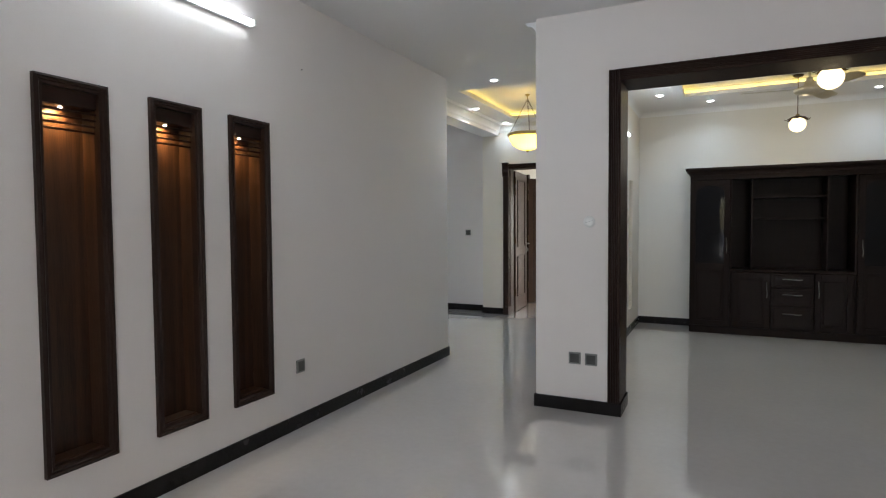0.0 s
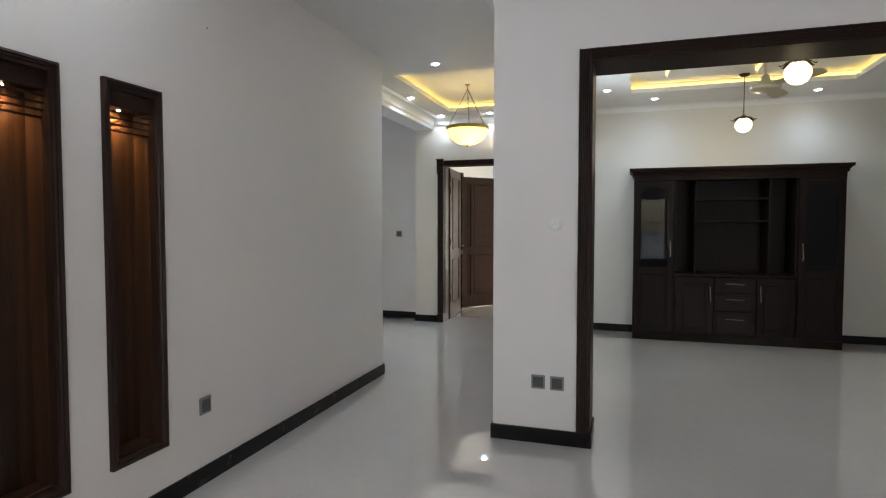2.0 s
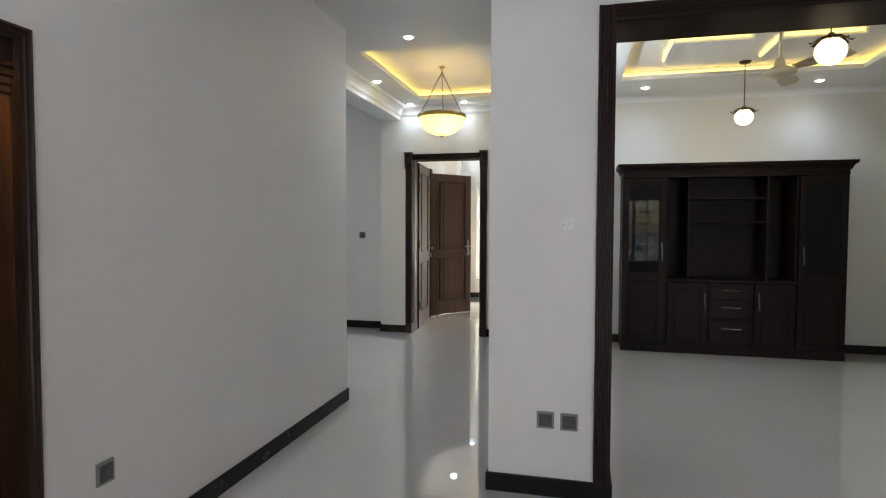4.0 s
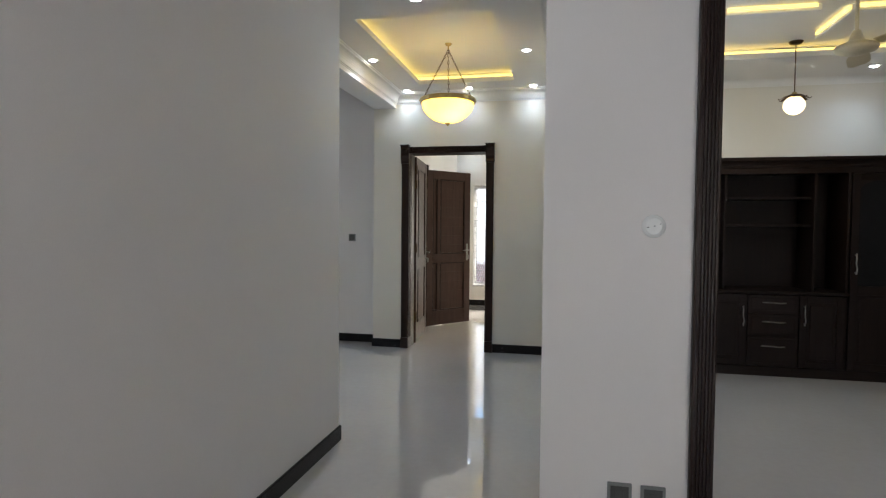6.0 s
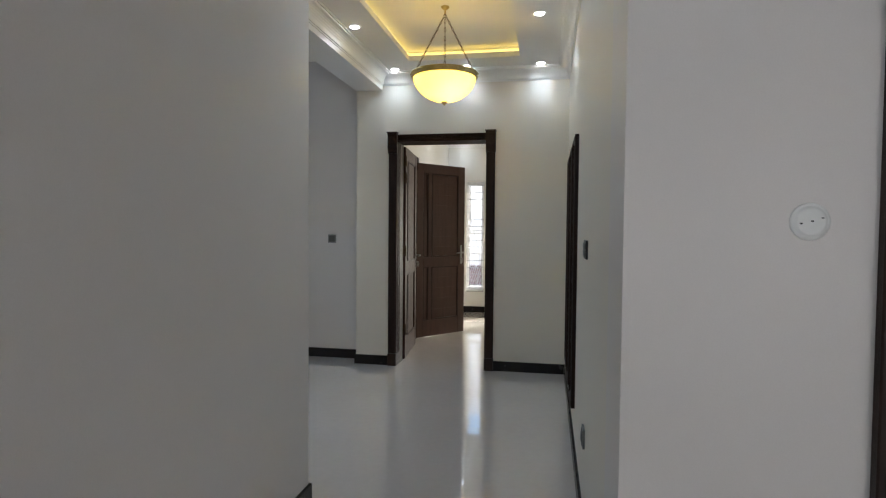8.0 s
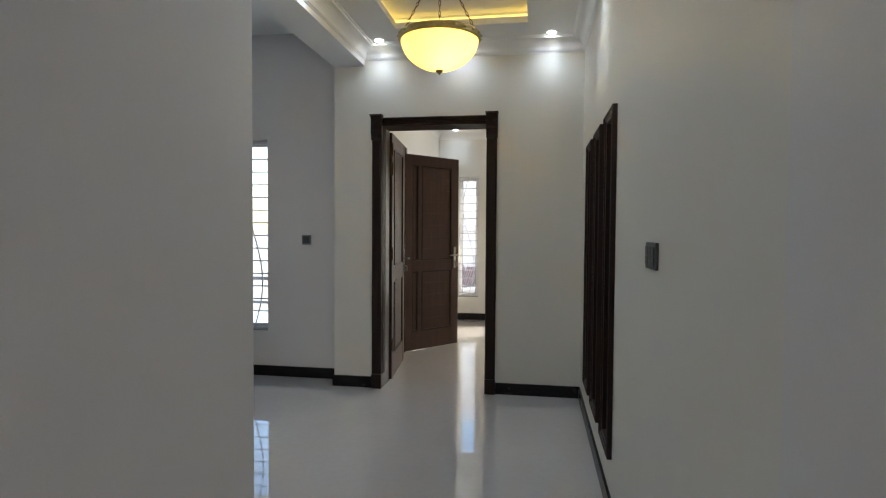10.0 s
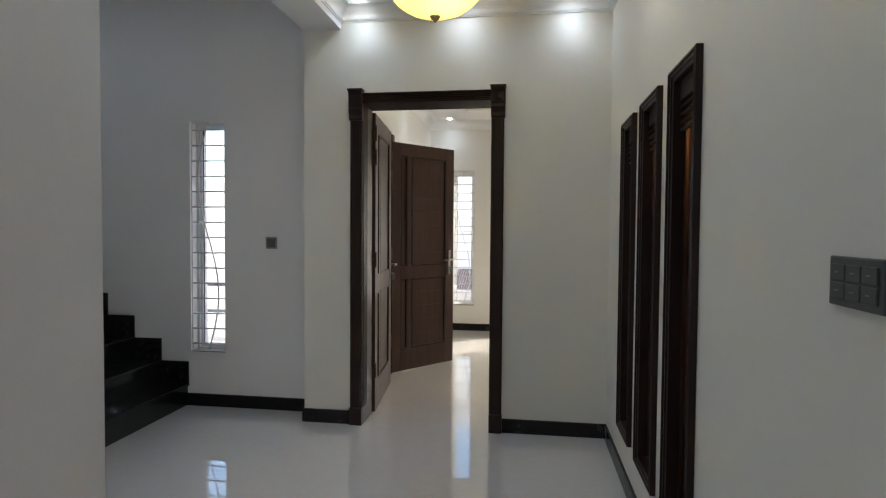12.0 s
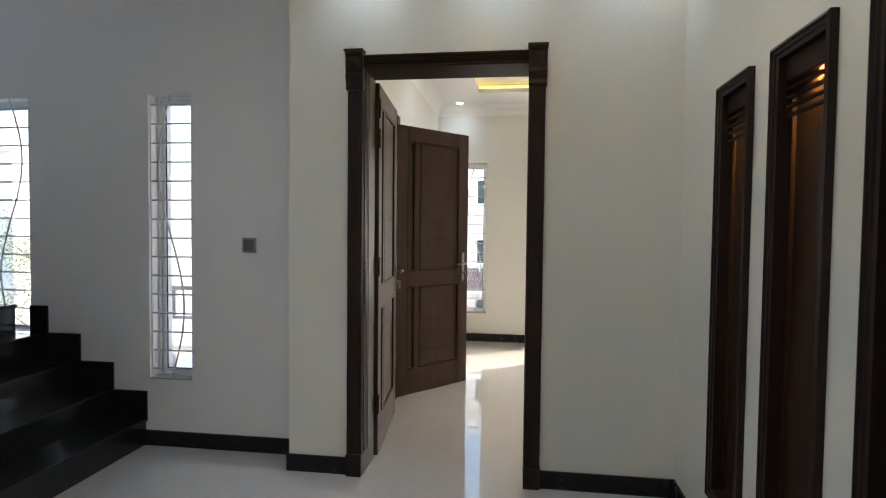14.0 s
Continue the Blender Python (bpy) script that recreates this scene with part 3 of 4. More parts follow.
def pull(parent, x, z, vertical=True, length=0.19):
    bm = bmesh.new()
    pts = []
    for i in range(13):
        u = i / 12
        a = (u - 0.5) * length
        y = -0.030 + 0.006 * math.cos(u * 4 * math.pi)
        s = 0.003 * math.sin(u * 2 * math.pi)
        pts.append((x + s, y, z + a) if vertical else (x + a, y, z + s))
    tube(bm, [(pts[1][0], 0.0, pts[1][2]), pts[1]], 0.005)
    tube(bm, [(pts[11][0], 0.0, pts[11][2]), pts[11]], 0.005)
    tube(bm, pts, 0.006)
    part("handle", bm, NICKEL, parent, "wavy bright metal pull handle")


def cabinet_door(x0, x1, z0, z1, hx, hz, glazed=False):
    bm = bmesh.new()
    s = 0.062
    for b in ((x0, x0 + s, z0, z1), (x1 - s, x1, z0, z1), (x0 + s, x1 - s, z1 - s, z1), (x0 + s, x1 - s, z0, z0 + s)):
        box(bm, b[0], b[1], 0.0, 0.019, b[2], b[3])
    if glazed:
        box(bm, x0 + s, x1 - s, 0.0, 0.019, 0.78, 0.86)
    d = part("cabinet_door", bevelled(bm, 0.003, 2), CABINET, cab)
    lo = (z0 + s, z1 - s)
    if glazed:
        # arched head of the glass
        bm = bmesh.new()
        xa, xb, zt, n = x0 + s, x1 - s, z1 - s, 14
        front, rear = [], []
        for i in range(n + 1):
            u = i / n
            x, z = xa + (xb - xa) * u, zt - 0.075 * (1 - math.sin(math.pi * u) ** 0.6)
            front.append((bm.verts.new((x, 0.001, z)), bm.verts.new((x, 0.001, zt))))
            rear.append((bm.verts.new((x, 0.018, z)), bm.verts.new((x, 0.018, zt))))
        for i in range(n):
            (a, b), (c, d2), (e, f), (g, h) = front[i], front[i + 1], rear[i], rear[i + 1]
            bm.faces.new((a, c, d2, b))
            bm.faces.new((e, f, h, g))
            bm.faces.new((a, e, g, c))
        bmesh.ops.recalc_face_normals(bm, faces=bm.faces[:])
        part("arched_head", bm, CABINET, d)
        part("glass", bbox(x0 + s, x1 - s, 0.008, 0.013, 0.86, z1 - s, 0.0005, 1), DARKPANE, d, "dark glossy glass")
        lo = (z0 + s, 0.78)
    part("panel", bbox(x0 + s, x1 - s, 0.010, 0.016, lo[0], lo[1], 0.001, 1), CABINET, d)
    part("raised_field", bbox(x0 + s + 0.025, x1 - s - 0.025, 0.003, 0.012, lo[0] + 0.025, lo[1] - 0.025, 0.006, 2), CABINET, d)
    pull(d, hx, hz)


cabinet_door(0.004, 0.442, 0.095, 1.868, 0.405, 1.08, True)
cabinet_door(1.715, CW - 0.004, 0.095, 1.868, 1.752, 1.06, True)
cabinet_door(0.472, 0.872, 0.095, 0.758, 0.838, 0.56)
cabinet_door(1.317, 1.685, 0.095, 0.758, 1.352, 0.58)
for z0, z1 in ((0.585, 0.758), (0.375, 0.58), (0.095, 0.37)):
    d = part("drawer", bbox(0.880, 1.309, 0.0, 0.019, z0, z1, 0.004), CABINET, cab)
    part("drawer_field", bbox(0.910, 1.279, -0.005, 0.002, z0 + 0.028, z1 - 0.028, 0.003), CABINET, d)
    pull(d, 1.095, z1 - 0.07 if z0 > 0.1 else z1 - 0.085, False, 0.20)


# ---------------------------------------------------------------- lamps
def downlight(x, y, z=None, energy=1.6):
    z = H if z is None else z
    t = thing("downlight", x, y, z, "round white recessed ceiling downlight, lit", "downlight", "recessed ceiling downlights")
    bm = bmesh.new()
    lathe(bm, [(0.032, -0.001), (0.036, -0.006), (0.047, -0.006), (0.050, -0.001), (0.050, 0.0), (0.032, 0.0)], 28)
    part("trim_ring", bm, WHITE, t)
    # domed so the lit disc looks round, bloom put into the shape
    bm = bmesh.new()
    lathe(bm, [(0.0, -0.016), (0.014, -0.014), (0.026, -0.009), (0.034, -0.004), (0.034, -0.001), (0.0, -0.001)], 24)
    part("diffuser", bm, LAMP_W, t)
    spot_lamp(x, y, z - 0.03, energy)


for x, y in ((-2.735, 6.66), (-1.385, 6.61), (-2.74, 7.80), (-2.06, 7.79), (-1.39, 7.80), (-2.02, 5.42)):
    downlight(x, y, energy=1.75 if y > 7 else 3.5)
# the last, at (1.64, 4.6), is unseen and added
for x, y in ((-0.56, 6.97), (-0.04, 7.56), (1.63, 7.62), (-0.10, 5.13), (1.64, 4.6)):
    downlight(x, y, energy=2.9)
for x, y in ((-2.64, 11.50), (-2.66, 10.00)):
    downlight(x, y, HB)


def tube_light(x, y0, y1, z, power):
    t = thing("tube_light", x, y0, z, "white batten tube light fixed high on the wall, lit", "tube light", "wall tube lights")
    n = y1 - y0
    part("batten", bbox(0.0, 0.028, 0, n, -0.022, 0.022, 0.005), WHITE, t)
    bm = bmesh.new()
    tube(bm, [(0.048, 0.015, 0), (0.048, n - 0.015, 0)], 0.0135, 16)
    part("glass_tube", bm, TUBE_W, t)
    for a in (0.0, n - 0.016):
        part("end_cap", bbox(0.020, 0.064, a, a + 0.016, -0.020, 0.020, 0.004), WHITE, t)
    lamp = area_lamp("tube_glow_lamp", (x + 0.075, (y0 + y1) / 2, z), (x + 3, (y0 + y1) / 2, z - 1.2), 0.03, n, power, (0.76, 0.89, 1.0))
    lamp.matrix_world = Matrix.Translation((x + 0.075, (y0 + y1) / 2, z)) @ pose(0, 0, 0, 0, -74, 0)
    return t


tube_light(WX, 1.22, 2.442, 2.535, 3.6)
tube_light(-0.91, 5.55, 6.72, 2.36, 2.2)

# bowl lamp
bowl = thing("pendant_bowl_lamp", -2.0584, 6.68, TOP, "brass chain pendant with a glowing yellow glass bowl", "pendant lamp")
bm = bmesh.new()
lathe(bm, [(0.0, 0.0), (0.030, 0.0), (0.030, -0.006), (0.018, -0.018), (0.006, -0.022), (0.006, -0.05), (0.0, -0.05)], 24)
part("ceiling_rose", bm, BRASS, bowl)
rz0 = 2.443 - TOP
bm = bmesh.new()
lathe(bm, [(0.228 * math.cos(math.pi / 2 * i / 16), rz0 - 0.185 * math.sin(math.pi / 2 * i / 16)) for i in range(17)], 48)
OPAL, nt, b = nodes_of("yellow_opal_glass")
b.inputs["Base Color"].default_value = (1.0, 0.80, 0.30, 1)
b.inputs["Roughness"].default_value = 0.25
b.inputs["Emission Color"].default_value = (1.0, 0.80, 0.17, 1)
b.inputs["Emission Strength"].default_value = 0.13
tr = nt.nodes.new("ShaderNodeBsdfTranslucent")
tr.inputs["Color"].default_value = (1.0, 0.80, 0.26, 1)
mx = nt.nodes.new("ShaderNodeAddShader")
nt.links.new(b.outputs["BSDF"], mx.inputs[0])
nt.links.new(tr.outputs["BSDF"], mx.inputs[1])
nt.links.new(mx.outputs["Shader"], nt.nodes["Material Output"].inputs["Surface"])
part("glass_bowl", bm, OPAL, bowl, "glowing yellow glass bowl")
bm = bmesh.new()
lathe(bm, [(0.222, rz0 - 0.014), (0.238, rz0 - 0.016), (0.242, rz0 - 0.006), (0.236, rz0 + 0.002), (0.244, rz0 + 0.012), (0.240, rz0 + 0.022), (0.222, rz0 + 0.024), (0.222, rz0 - 0.014)], 64)
part("rim", bm, BRASS, bowl, "antique brass rim")
bm = bmesh.new()
lathe(bm, [(0.0, rz0 - 0.211), (0.006, rz0 - 0.208), (0.008, rz0 - 0.201), (0.016, rz0 - 0.197), (0.024, rz0 - 0.187), (0.024, rz0 - 0.181), (0.0, rz0 - 0.181)], 20)
part("finial", bm, BRASS, bowl)
for k in range(24):
    a = 2 * math.pi * k / 24
    bm = bmesh.new()
    bmesh.ops.create_icosphere(bm, subdivisions=1, radius=0.007, matrix=Matrix.Translation((0.244 * math.cos(a), 0.244 * math.sin(a), rz0 + 0.006)))
    part("stud", bm, BRASS, bowl)
for k in range(3):
    a = radians(100 + 120 * k)
    p0, p1 = Vector((0.0, 0.0, -0.055)), Vector((0.226 * math.cos(a), 0.226 * math.sin(a), rz0 + 0.024))
    bm = bmesh.new()
    d = (p1 - p0).normalized()
    n = 16
    for i in range(n):
        c = p0.lerp(p1, (i + 0.5) / n)
        L = (p1 - p0).length / n * 0.62
        u = d.cross(Vector((0, 0, 1))).normalized()
        w = d.cross(u)
        s = u if i % 2 else w
        ring = [c + d * L * math.cos(q * math.pi / 4) + s * 0.0065 * math.sin(q * math.pi / 4) for q in range(9)]
        tube(bm, ring, 0.0022, 5, False)
    part("chain", bm, BRONZE, bowl, "dark bronze link chain")
pl = new("bowl_lamp_light", bpy.data.lights.new("bowl_lamp_light", "POINT"))
pl.data.energy, pl.data.color, pl.data.shadow_soft_size = 0.7, (1.0, 0.82, 0.46), 0.02
pl.location = (-2.02, 6.62, 2.39)


def globe_pendant(x, y, z, r, top, label):
    t = thing("globe_pendant", x, y, top, label, "pendant lamp", "opal globe pendants")
    zc = z - top
    bm = bmesh.new()
    lathe(bm, [(0.0, 0.0), (0.055, 0.0), (0.055, -0.006), (0.042, -0.022), (0.012, -0.028), (0.0, -0.028)], 24)
    part("ceiling_rose", bm, BRONZE, t)
    bm = bmesh.new()
    tube(bm, [(0, 0, -0.02), (0, 0, zc + r + 0.02)], 0.0045)
    part("stem", bm, BRONZE, t)
    bm = bmesh.new()
    lathe(bm, [(r * math.sin(math.pi * i / 16) * 1.0, zc + r * 0.94 * math.cos(math.pi * i / 16)) for i in range(2, 17)], 32)
    part("globe", bm, GLOBE_W, t, "glowing opal glass globe")
    bm = bmesh.new()
    lathe(bm, [(0.005, zc + r + 0.03), (0.018, zc + r + 0.025), (0.026, zc + r + 0.004), (0.055, zc + r * 0.86), (0.058, zc + r * 0.80), (0.046, zc + r * 0.80)], 24)
    part("gallery", bm, BRASS, t, "bronze leafy gallery")
    for k in range(9):
        a = 2 * math.pi * k / 9 + 0.3
        ca, sa = math.cos(a), math.sin(a)
        bm = bmesh.new()
        pts = [(0.035, 1.02), (0.070, 0.90), (0.098, 0.66), (0.112, 0.58), (0.124, 0.66)]
        prev = None
        for i, (rr, zz) in enumerate(pts):
            wd = (0.018, 0.028, 0.024, 0.014, 0.002)[i]
            q = []
            for e, lift in ((-1, 0.0), (0, 0.006), (1, 0.0)):
                q.append(bm.verts.new((rr * ca - e * wd * sa, rr * sa + e * wd * ca, zc + r * zz + lift)))
            if prev:
                for j in range(2):
                    bm.faces.new((prev[j], prev[j + 1], q[j + 1], q[j]))
            prev = q
        bmesh.ops.solidify(bm, geom=bm.faces[:], thickness=0.003)
        part("leaf", bm, BRONZE, t)
    lp = new("globe_light", bpy.data.lights.new("globe_light", "POINT"))
    lp.data.energy, lp.data.color, lp.data.shadow_soft_size = 0.8, (1.0, 0.82, 0.5), r
    lp.location = (x, y, z - r - 0.12)
    return t


globe_pendant(0.848, 5.24, 2.472, 0.091, TOP, "bronze pendant with a glowing opal glass globe")
globe_pendant(0.826, 7.15, 2.408, 0.083, TOP, "bronze pendant with a glowing opal glass globe")

fan = thing("ceiling_fan", 0.805, 6.07, TOP, "cream three-blade ceiling fan at rest", "ceiling fan")
FANP = surface("cream_fan_enamel", (0.50, 0.45, 0.34), (0.60, 0.55, 0.43), 0.3, 3, grain=60, bump=0.0, metallic=0.2)
bm = bmesh.new()
lathe(bm, [(0.0, 0.0), (0.055, 0.0), (0.050, -0.03), (0.016, -0.05), (0.0, -0.05)], 24)
part("canopy", bm, FANP, fan)
bm = bmesh.new()
tube(bm, [(0, 0, -0.04), (0, 0, -0.33)], 0.011)
part("downrod", bm, FANP, fan)
bm = bmesh.new()
lathe(bm, [(0.0, -0.27), (0.022, -0.27), (0.034, -0.30), (0.045, -0.335), (0.060, -0.345), (0.120, -0.370), (0.128, -0.385), (0.115, -0.405), (0.06, -0.425), (0.0, -0.43)], 36)
part("motor", bm, FANP, fan)
for k in range(3):
    a0 = radians(184 + 120 * k)
    bm = bmesh.new()
    mt = pose(0, 0, -0.372, 0, 0, math.degrees(a0)) @ pose(0, 0, 0, -13, 0, 0)
    n = 8
    prev = None
    for i in range(n + 1):
        u = i / n
        x = 0.12 + 0.44 * u
        wd = 0.035 + 0.035 * min(1, u * 2.5) - (0.03 * max(0, (u - 0.85) / 0.15) ** 2)
        q = [bm.verts.new(mt @ Vector((x, wd * e, 0.004 * math.cos(e * 1.3)))) for e in (-1, -0.4, 0.4, 1)]
        if prev:
            for j in range(3):
                bm.faces.new((prev[j], prev[j + 1], q[j + 1], q[j]))
        prev = q
    bmesh.ops.solidify(bm, geom=bm.faces[:], thickness=0.004)
    part("blade", bm, FANP, fan)


# ---------------------------------------------------------------- wall plates
def wall_plate(name, x, y, z, rz, w, h, label, category, group="", rows=1, rocker=True, rim=None):
    """Local x along the wall, y into it, centre at the origin."""
    t = thing(name, x, y, z, label, category, group, rz)
    part("surround", bbox(-w / 2, w / 2, -0.010, 0.0, -h / 2, h / 2, 0.003), rim or GREYRIM, t)
    iw, ih = w - 0.022, h - 0.022
    if rows == 1:
        part("insert", bbox(-iw / 2, iw / 2, -0.013, -0.010, -ih / 2, ih / 2, 0.002), GREYPL, t)
        if rocker:
            part("rocker", bbox(-0.014, 0.014, -0.016, -0.013, -0.018, 0.018, 0.002), GREYPL, t)
    else:
        for i in range(rows):
            for j in range(2):
                a = -iw / 2 + iw * i / rows
                b = -ih / 2 + ih * j / 2
                part("rocker", bbox(a + 0.0015, a + iw / rows - 0.0015, -0.014, -0.010, b + 0.0015, b + ih / 2 - 0.0015, 0.002), GREYPL, t)
                m = a + iw / rows / 2
                part("indicator", bbox(m - 0.006, m + 0.006, -0.0152, -0.0138, b + ih / 4 - 0.0012, b + ih / 4 + 0.0012, 0.0004, 1), GREYRIM, t)
    return t


wall_plate("wall_socket", WX, 2.845, 0.412, 90, 0.082, 0.088, "square dark grey wall socket low on the wall", "socket", "wall sockets")
wall_plate("wall_socket", -0.844, PY, 0.385, 0, 0.086, 0.086, "square dark grey wall socket low on the pier", "socket", "wall sockets")
wall_plate("wall_socket", -0.728, PY, 0.383, 0, 0.086, 0.086, "square dark grey wall socket low on the pier", "socket", "wall sockets")
wall_plate("light_switch", -3.492, SY, 1.228, 0, 0.086, 0.086, "square dark grey light switch beside the slim window", "switch", rocker=True)
wall_plate("light_switch", EX, 5.19, 1.253, -90, 0.154, 0.083, "wide dark grey gang switch on the corridor wall", "switch", rows=3, rim=GREYPL)
wall_plate("wall_socket", EX, 5.15, 0.424, -90, 0.086, 0.086, "square dark grey wall socket low on the corridor wall", "socket", "wall sockets")

cover = thing("junction_cover", -0.745, PY, 1.362, "round white junction box cover with three holes", "junction cover")
bm = bmesh.new()
lathe(bm, [(0.0, 0.0085), (0.026, 0.0085), (0.031, 0.0075), (0.0335, 0.004), (0.036, 0.0035), (0.040, 0.003), (0.041, 0.0), (0.0, 0.0)], 32, pose(0, 0, 0, 90))
part("cap", bm, WHITE, cover)
for hx, hz in ((-0.020, -0.004), (0.002, 0.001), (0.022, 0.008)):
    part("screw_hole", bbox(hx - 0.0028, hx + 0.0028, -0.0095, -0.0075, hz - 0.0016, hz + 0.0016, 0.0005, 1), BLACK if hx < 0.01 else GREYRIM, cover)
nail = thing("wall_nail", WX, 2.906, 2.381, "small dark nail in the painted wall", "nail")
bm = bmesh.new()
tube(bm, [(0.0, 0, 0), (0.010, 0, 0.002)], 0.0022)
part("shank", bm, BLACK, nail)


# ---------------------------------------------------------------- stairs
stair = tagged(thing("staircase", -4.163, 7.09, 0, "black polished granite staircase climbing along the wall", "stairs"))
RISE, RUN, SW = 0.167, 0.222, SY - 7.09
for i in range(9):
    x1 = -RUN * i
    part("riser", bbox(x1 - 0.02, x1, 0.0, SW, RISE * i, RISE * (i + 1) - 0.022, 0.002, 1), GRANITE, stair)
    part("tread", bbox(x1 - RUN - 0.02, x1 + 0.014, -0.012, SW, RISE * (i + 1) - 0.022, RISE * (i + 1), 0.004, 2), GRANITE, stair)
    part("core", bbox(x1 - RUN - 0.02, x1 - 0.02, 0.004, SW - 0.02, 0.0, RISE * (i + 1) - 0.022, 0.001, 1), GRANITE, stair)
    if i != 4:
        a, b = x1 - RUN + 0.0, x1 + 0.012
        if i == 3:
            a = -4.94 + 4.163
        part("wall_skirting", bbox(a, b, SW - 0.014, SW, RISE * (i + 1), RISE * (i + 2) - 0.002, 0.002, 1), GRANITE, stair)

rail = thing("stair_railing", -4.135, 7.03, 0, "polished steel stair railing with a ball-topped newel", "railing")
bm = bmesh.new()
lathe(bm, [(0.0, 0.0), (0.075, 0.0), (0.075, 0.006), (0.055, 0.014), (0.048, 0.03), (0.040, 0.034), (0.040, 0.90), (0.047, 0.905), (0.047, 0.918), (0.020, 0.930), (0.016, 0.94), (0.0, 0.94)], 32)
part("newel", bm, STEEL, rail)
bm = bmesh.new()
bmesh.ops.create_uvsphere(bm, u_segments=32, v_segments=16, radius=0.057, matrix=Matrix.Translation((0, 0, 0.988)))
for f in bm.faces:
    f.smooth = True
part("ball", bm, STEEL, rail, "polished steel ball finial")
slope = RISE / RUN
for z, r, nm in ((0.80, 0.019, "handrail"), (0.52, 0.010, "rail_bar"), (0.35, 0.010, "rail_bar"), (0.18, 0.010, "rail_bar")):
    bm = bmesh.new()
    tube(bm, [(-0.03, 0, z + 0.02), (-2.0, 0, z + 0.02 + 1.97 * slope)], r, 12)
    part(nm, bm, STEEL, rail)
    bm = bmesh.new()
    tube(bm, [(0, -0.03, z - 0.01), (0, -1.55, z - 0.01)], r, 12)
    part(nm, bm, STEEL, rail)
bm = bmesh.new()
lathe(bm, [(0.0, 0.0), (0.075, 0.0), (0.075, 0.006), (0.048, 0.03), (0.040, 0.034), (0.040, 0.90), (0.0, 0.905)], 32, pose(0, -1.57, 0))
part("newel", bm, STEEL, rail)
bm = bmesh.new()
lathe(bm, [(0.0, 0.0), (0.030, 0.0), (0.030, 1.0), (0.0, 1.0)], 24, pose(-1.95, 0.08, 1.49))
part("newel", bm, STEEL, rail)


# ---------------------------------------------------------------- windows
GREYSILL = surface("grey_sill_stone", (0.22, 0.22, 0.21), (0.34, 0.33, 0.32), 0.3, 6, grain=90, bump=0.03)


def slim_window(name, x0, z0, w, h, y, depth, waves, label, phase=1):
    """Framed window in a wall whose inner face is at y; the frame sits depth behind it."""
    t = tagged(thing(name, x0, y, z0, label, "window"), kind="structure")
    f = 0.022
    for a, b, c, d in ((0, f, 0, h), (w - f, w, 0, h), (f, w - f, 0, f), (f, w - f, h - f, h)):
        part("window_frame", bbox(a + 0.0005, b - 0.0005, depth, depth + 0.06, c + 0.0005, d - 0.0005, 0.003), UPVC, t)
    g = f + 0.001
    s = 0.022
    for a, b, c, d in ((g, g + s, g, h - g), (w - g - s, w - g, g, h - g), (g + s, w - g - s, g, g + s), (g + s, w - g - s, h - g - s, h - g)):
        part("sash", bbox(a, b, depth + 0.012, depth + 0.048, c, d, 0.003), UPVC, t)
    gs = g + s
    bm = bmesh.new()
    for a, b, c, d in ((gs, gs + 0.005, gs, h - gs), (w - gs - 0.005, w - gs, gs, h - gs), (gs + 0.005, w - gs - 0.005, gs, gs + 0.005), (gs + 0.005, w - gs - 0.005, h - gs - 0.005, h - gs)):
        box(bm, a, b, depth + 0.019, depth + 0.025, c, d)
    part("gasket", bm, BLACK, t)
    p = part("pane", bbox(gs + 0.001, w - gs - 0.001, depth + 0.026, depth + 0.030, gs + 0.001, h - gs - 0.001, 0.0005, 1), PANE, t)
    p.visible_shadow = False
    part("window_sill", bbox(-0.0, w, 0.0, depth, 0.0005, 0.010, 0.003), GREYSILL, t)
    gy = depth * 0.28
    n = round((h - 0.06) / 0.117)
    for i in range(n + 1):
        z = 0.06 + (h - 0.12) * i / n
        bm = bmesh.new()
        tube(bm, [(0.004, gy, z), (w - 0.004, gy, z)], 0.0055, 8)
        part("grille_bar", bm, GRILLE, t)
    for k in range(waves):
        cx = w * (k + 0.5) / waves
        am = 0.29 * w / waves
        bm = bmesh.new()
        tube(bm, [(cx - phase * am * math.sin(2 * math.pi * (1 - i / 40)) * -1, gy - 0.010, 0.016 + (h - 0.02) * i / 40) for i in range(41)], 0.0055, 8)
        part("wavy_bar", bm, GRILLE, t)
    for a, b in ((0.001, 0.007), (w - 0.007, w - 0.001)):
        part("grille_side", bbox(a, b, gy - 0.008, gy + 0.008, 0.018, h - 0.002, 0.001, 1), GRILLE, t)
    return t


slim_window("window_1", -4.135, 0.405, 0.275, 1.715, SY, 0.085, 1, "slim white window with a wavy white grille", -1)
# left part of window_2 is unseen, widened to hold its lamp
slim_window("window_2", -6.34, 0.635, 1.40, 1.477, SY, 0.085, 5, "white landing window with a wavy white grille", 1)
slim_window("window_3", -2.612, 0.33, 0.29, 1.77, BY, 0.10, 1, "slim white bedroom window with a wavy white grille", -1)
slim_window("window_4", -1.33, 0.33, 1.30, 1.77, BY, 0.10, 5, "white bedroom window with a wavy white grille", -1)

